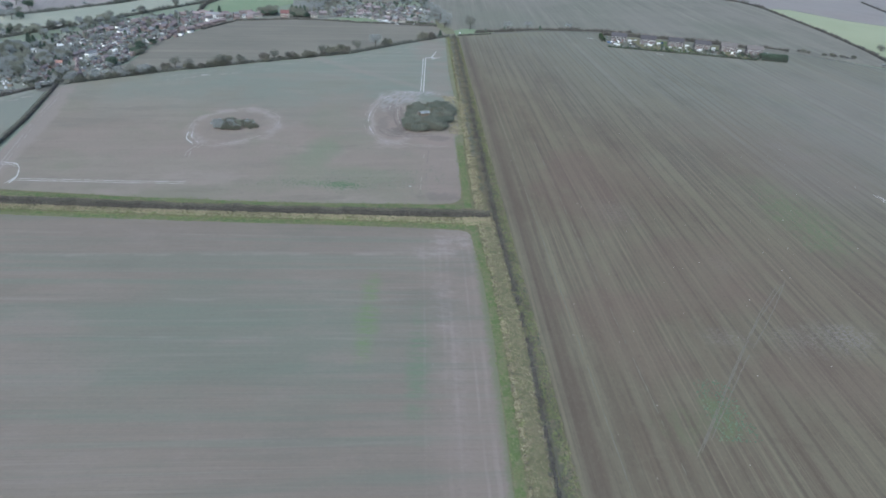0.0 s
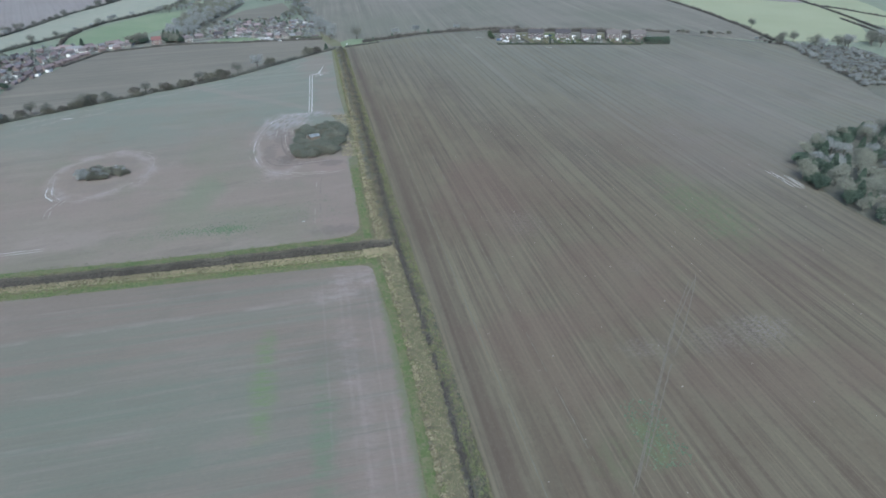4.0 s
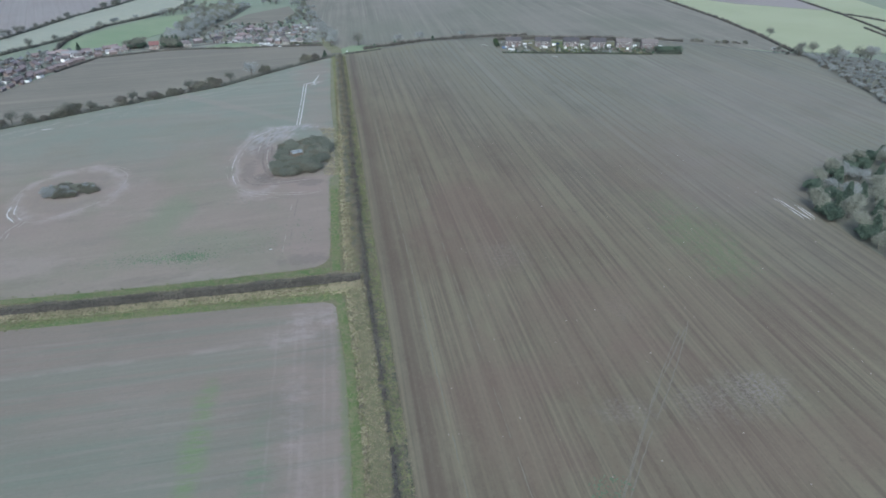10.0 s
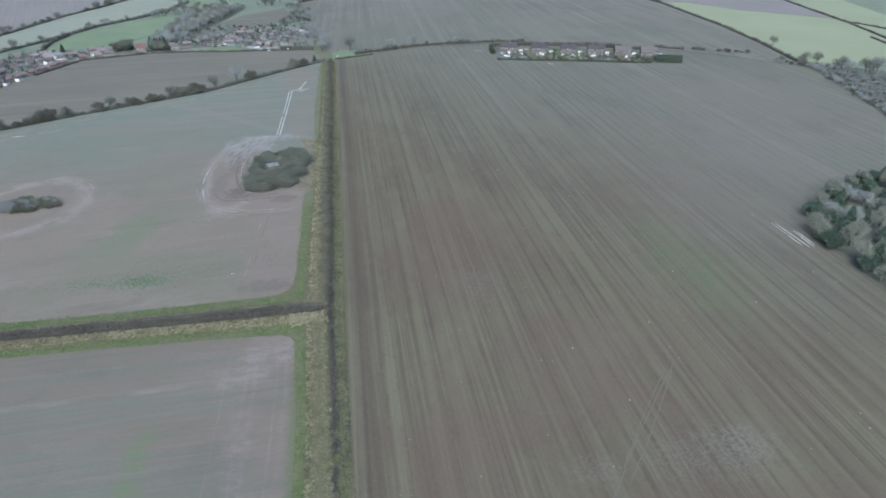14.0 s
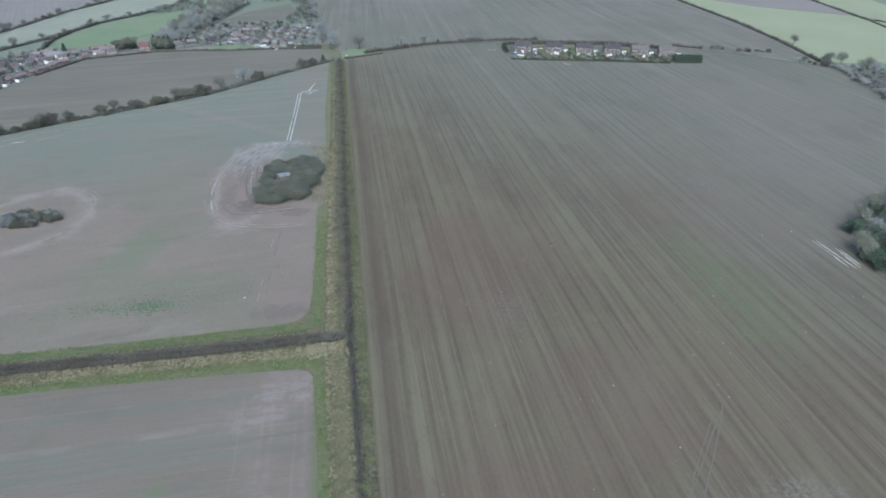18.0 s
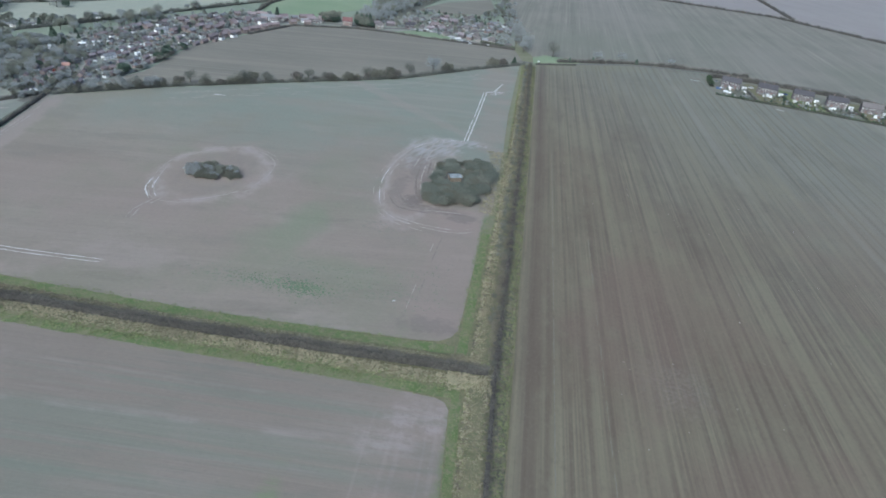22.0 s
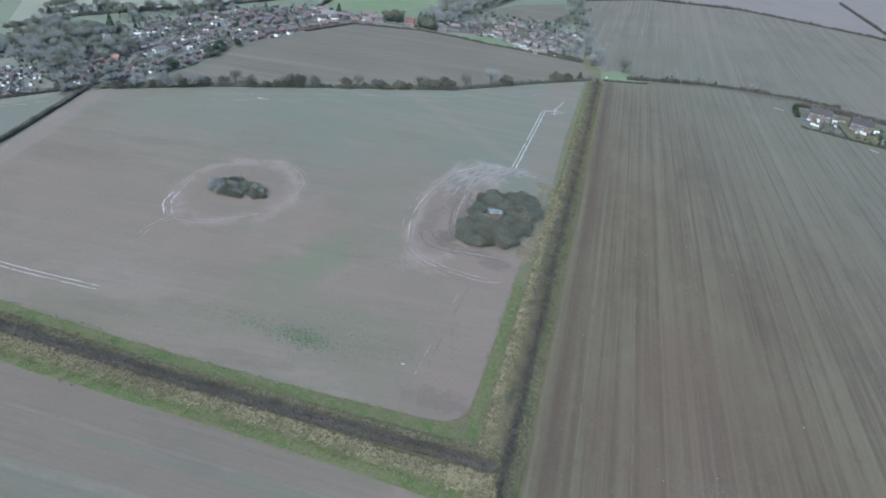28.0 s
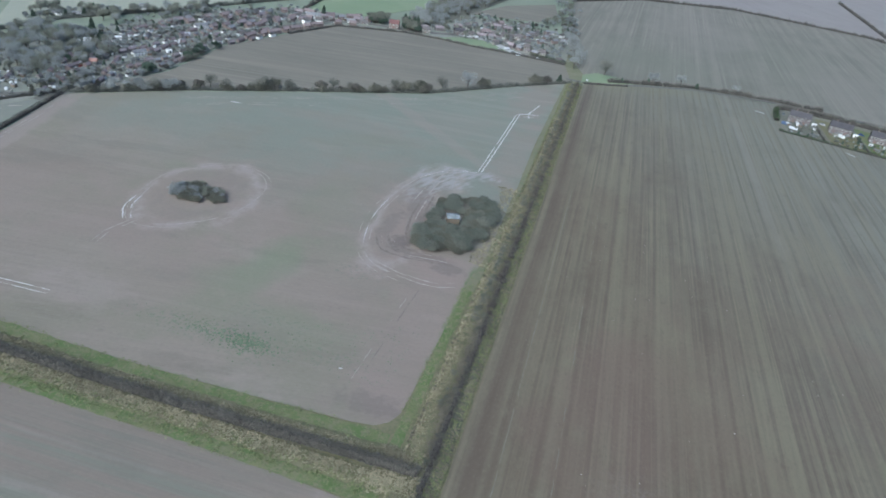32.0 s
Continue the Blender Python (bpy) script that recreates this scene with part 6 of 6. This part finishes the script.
rut([(-200, 188), (-179, 204), (-140, 230)], 0.7, M_RUT, PALE, 151, 0.5)
for x, y in ((-272, 123), (-267, 130), (-263, 138)):
    rut([(x - 2.5, y - 2), (x + 2.5, y + 2)], 1.6, M_RUT, PALE, 152 + int(x) % 7, 0.0)
for k, (a, b) in enumerate((((196, 44), (196, 22)), ((197.5, 43), (198, 20)), ((201, 36), (200, 20)), ((202.2, 35), (201.5, 22)))):
    rut([a, b], 0.7, M_WET_GLEAM, WET, 160 + k, 0.35)
rut(curve([(196, 50), (205, 58), (222, 66), (245, 76), (275, 86), (330, 108)]), 0.6, M_TRAM, PALE, 166, 0.45)
rut(curve([(194, 53), (204, 61), (222, 69), (245, 79), (275, 89), (330, 112)]), 0.6, M_TRAM, PALE, 167, 0.45)
# thin tramlines of the large field
M_FAINT = plain("faint_pressed_soil", (0.158, 0.142, 0.116), (0.182, 0.165, 0.135), 0.5)
for k, q in enumerate(([(106, -42), (100, -51), (84, -72), (67, -93), (44, -124)], [(104, -45), (89, -62), (76, -78), (62, -97), (40, -128)], [(101, -46), (87, -63), (74, -80), (60, -99), (38, -130)])):
    rut(curve(q), 0.5, M_FAINT, "faint wheel marks crossing the drills", 186 + k, 0.3)
for k, x in enumerate((18.6, 33.5)):
    rut([(x, -160), (x, -20), (x, 200)], 0.4, M_TRAM, "thin pale tramline along the tilled field", 190 + k, (0.4, 0.52)[k])


def strewn(name, area, n, lo, hi, material, label, category, seed, focus=None):
    """Clods, stones or weeds lying about on a field, as one heap of small lumps."""
    r = np.random.default_rng(seed)
    c = np.array(area, float)
    verts, faces = [], []
    while len(faces) < n * 8:
        p = r.uniform(c.min(0), c.max(0))
        if focus:
            p = np.array(focus[:2]) + r.normal(0, 1, 2) * focus[2:] * r.uniform(0.3, 1.2)
        if not inside(p, c):
            continue
        q, b = r.uniform(lo, hi), len(verts)
        verts += [(p[0] + q * r.uniform(0.5, 1.2), p[1], 0.0), (p[0], p[1] + q * r.uniform(0.5, 1.2), 0.0), (p[0] - q * r.uniform(0.5, 1.2), p[1], 0.0), (p[0], p[1] - q * r.uniform(0.5, 1.2), 0.0),
                  (p[0], p[1], q * r.uniform(0.4, 0.9)), (p[0], p[1], -0.1)]
        faces += [(b, b + 1, b + 4), (b + 1, b + 2, b + 4), (b + 2, b + 3, b + 4), (b + 3, b, b + 4), (b + 1, b, b + 5), (b + 2, b + 1, b + 5), (b + 3, b + 2, b + 5), (b, b + 3, b + 5)]
    return tagged(new(name, mesh_of(name, verts, faces, material)), label, category, kind="stuff")


M_CLOD = foliage("pale_flints_and_clods", (0.22, 0.2, 0.18), (0.5, 0.47, 0.43))
M_SOILCLOD = foliage("pinkish_soil_clods", (0.17, 0.145, 0.125), (0.26, 0.225, 0.205))
M_WEED = foliage("green_weed_leaves", (0.09, 0.125, 0.08), (0.15, 0.185, 0.12))
strewn("flint_stones", [(16, -150), (200, -150), (190, 120), (16, 200)], 170, 0.12, 0.35, M_CLOD, "scattered pale flints on the tilled soil", "stones", 210)
strewn("weed_clumps", [(-110, 22), (-45, 18), (-45, 44), (-110, 46)], 480, 0.15, 0.5, M_WEED, "dark green weed clumps on bare soil", "weeds", 211, (-66, 28.5, 6, 3))
strewn("weed_clumps", [(-110, 22), (-45, 18), (-45, 44), (-110, 46)], 520, 0.1, 0.35, M_WEED, "small green weeds on bare soil", "weeds", 216, (-80, 29, 13, 3.5))
strewn("weed_clumps", [(-60, 28), (-20, 24), (-18, 60), (-55, 45)], 260, 0.1, 0.35, M_WEED, "small green weeds on bare soil", "weeds", 212)
strewn("weed_clumps", [(46, -124), (58, -124), (58, -100), (48, -100)], 380, 0.15, 0.45, M_WEED, "patch of green weeds among the drills", "weeds", 213)
strewn("weed_clumps", [(128, -20), (152, -20), (156, 45), (128, 40)], 400, 0.1, 0.35, M_WEED, "patch of green weeds among the drills", "weeds", 214)
strewn("soil_clods", [(-30, -150), (-10, -150), (-12, -15), (-28, -18)], 350, 0.08, 0.2, M_SOILCLOD, "loose pale clods on the headland", "soil", 215)


def tussocks(name, pts, width, per_metre, seed, material, label, size=0.55):
    """Dry tussocky grass along a bank."""
    r = np.random.default_rng(seed)
    c = resample(pts, 0.5)
    s = sideways(c)
    heaps = int(len(c) * 0.5 * per_metre / 9)
    i = r.integers(0, len(c), heaps)
    mid = c[i] + s[i] * (r.uniform(-0.5, 0.5, heaps) * width)[:, None]
    mid = np.repeat(mid, 9, 0) + r.normal(0, 0.3, (heaps * 9, 2))
    z = 0.42 + 0.15 * r.uniform(0, 1, len(mid))
    v, f = slivers(r, np.column_stack([mid, z]), size, size * 0.5, up=0.35)
    return tagged(new(name, mesh_of(name, v, f, material)), label, "grass", kind="stuff")


M_TUSSOCK_GREEN = foliage("green_tussock_grass", (0.13, 0.16, 0.07), (0.23, 0.25, 0.125))
DRY = "dry yellow-brown tussock grass on the bank"
tussocks("rough_grass", [(-2.6, -160), (-1.5, -85), (-1.9, -48), (-3.4, -6)], 6.2, 95, 220, M_TUSSOCK, DRY, 0.7)
tussocks("rough_grass", [(-2.6, -160), (-1.5, -85), (-1.9, -48), (-3.4, -6)], 6.2, 40, 250, M_BRAMBLE, "dead brown stalks among the grass", 0.75)
tussocks("rough_grass", [(-2.2, -160), (-0.9, -85), (-1.9, -48), (-3.4, -6)], 6.2, 46, 221, M_TUSSOCK_GREEN, "green tussock grass on the bank")
tussocks("rough_grass", [(-4.6, 4), (-4.4, 60), (-3.6, 120), (-2.6, 200), (-2.2, 300)], 3.6, 75, 222, M_TUSSOCK, DRY, 0.8)
tussocks("rough_grass", [(-4.6, 4), (-4.4, 60), (-3.6, 120), (-2.6, 300)], 4.0, 35, 251, M_BRAMBLE, "dead brown stalks among the grass", 0.75)
tussocks("rough_grass", [(-3.6, 4), (-3.2, 100), (-2.6, 200), (-2.2, 390)], 6.0, 55, 223, M_TUSSOCK_GREEN, "green tussock grass on the bank")
tussocks("rough_grass", [(-3, -4), (-60, -5), (-95, -6), (-150, -6.5), (-300, -7)], 4.4, 95, 224, M_TUSSOCK, DRY)
tussocks("rough_grass", [(-3, -6), (-60, -7.5), (-95, -8.5), (-150, -9), (-300, -9)], 4.5, 26, 225, M_TUSSOCK_GREEN, "green tussock grass on the bank")
tussocks("rough_grass", [(-3, 5), (-60, 2.6), (-95, 1.2), (-150, 1.4), (-230, 1.5)], 2.4, 60, 226, M_TUSSOCK, DRY)
tussocks("rough_grass", [(5.2, -160), (6.4, -85), (6.0, -50), (5.4, 0), (5.4, 60), (5.6, 300)], 0.7, 12, 227, M_TUSSOCK, "thin line of dry grass at the field edge", 0.3)
tussocks("rough_grass", [(4.8, -160), (4.6, -80), (4.2, 0), (4.2, 150), (4, 390)], 3.0, 40, 228, M_BRAMBLE, "low dark weedy growth on the ditch bank", 0.55)
tussocks("rough_grass", [(4.8, -160), (4.6, -80), (4.2, 0), (4.2, 150), (4, 390)], 3.2, 45, 252, M_TUSSOCK_GREEN, "green weeds on the ditch bank", 0.5)
tussocks("rough_grass", [(-9.5, 14), (-9, 90), (-8.5, 96)], 5.0, 18, 240, M_TUSSOCK_GREEN, "tufts along the grass margin", 0.4)
tussocks("rough_grass", [(-6.5, -160), (-5.6, -85), (-6.0, -48), (-8.4, -12)], 5.4, 18, 241, M_TUSSOCK_GREEN, "tufts along the grass margin", 0.4)
tussocks("rough_grass", [(-8, -9.7), (-60, -9.7), (-95, -10.7), (-150, -11.7), (-300, -12)], 5.2, 18, 242, M_TUSSOCK_GREEN, "tufts along the grass margin", 0.4)
tussocks("rough_grass", [(-12, 9.5), (-60, 6.8), (-95, 5.2), (-150, 5), (-230, 5.5)], 5.6, 18, 243, M_TUSSOCK_GREEN, "tufts along the grass margin", 0.4)
tussocks("rough_grass", [(-12, -4.5), (0.2, -3.5)], 7.5, 130, 244, M_TUSSOCK, DRY)
tussocks("rough_grass", [(-12, 5.6), (0, 5.5)], 5.5, 110, 245, M_TUSSOCK, DRY)
tussocks("rough_grass", [(-10, 106), (-8, 130), (-8, 165), (-12, 182)], 9.0, 60, 229, M_TUSSOCK, "dry grass round the edge of the copse")

# the roof among the copse trees, and small things at the junction
M_HUT_ROOF = plain("dull_zinc_sheet", (0.15, 0.168, 0.18), (0.29, 0.312, 0.325), 0.8, 0.6)
hut = tagged(new("hut"), "small hut with a pale metal roof among the bushes", "hut")
part("wall", gable_mesh("wall", 5.4, 4.6, 3.4, 4.1, M_WOOD), None, hut)
part("roof", roof_mesh(5.4, 4.6, 3.4, 4.1, M_HUT_ROOF, 0, 0.3, 0.08), None, hut)
hut.matrix_basis = pose(-28.3, 134.5, 0, 0, 0, 20) @ Matrix.Scale(1.0, 4)
sign = tagged(new("road_sign"), "small white sign on a post at the junction", "sign")
bm = bmesh.new()
tube(bm, (0, 0, -0.2), (0, 0, 2.0), 0.06, 0.06)
part("post", bm, M_WOOD, sign)
part("board", cube_mesh("board", (1.6, 0.1, 0.9), M_WHITE_PANEL, (0, 0, 1.6), 0.03), None, sign)
sign.matrix_basis = pose(8, 406, 0.1, 0, 0, 10)
strip("trough", [(139, 426), (146, 424)], 1.6, 0.12, M_CONCRETE, "pale concrete slab at the field edge", "slab", 0.1, 2.0)
strip("slab", [(192, 366), (197, 362)], 1.4, 0.12, M_CONCRETE, "pale concrete slab at the field edge", "slab", 0.1, 2.0)
bm = bmesh.new()
box(bm, -0.75, 0.75, -0.45, 0.45, -0.05, 0.4)
bmesh.ops.bevel(bm, geom=bm.edges[:], offset=0.16, segments=2, affect="EDGES")
for v in bm.verts:
    v.co.z += 0.06 * math.sin(5 * v.co.x)
me = bpy.data.meshes.new("sack")
bm.to_mesh(me)
bm.free()
me.materials.append(M_CONCRETE)
sack = tagged(new("sack", me), "pale sack lying slumped on the bare soil", "sack")
sack.matrix_basis = pose(-35.1, 29.8, 0, 0, 0, 12) @ Matrix.Diagonal((0.8, 0.5, 0.6, 1))
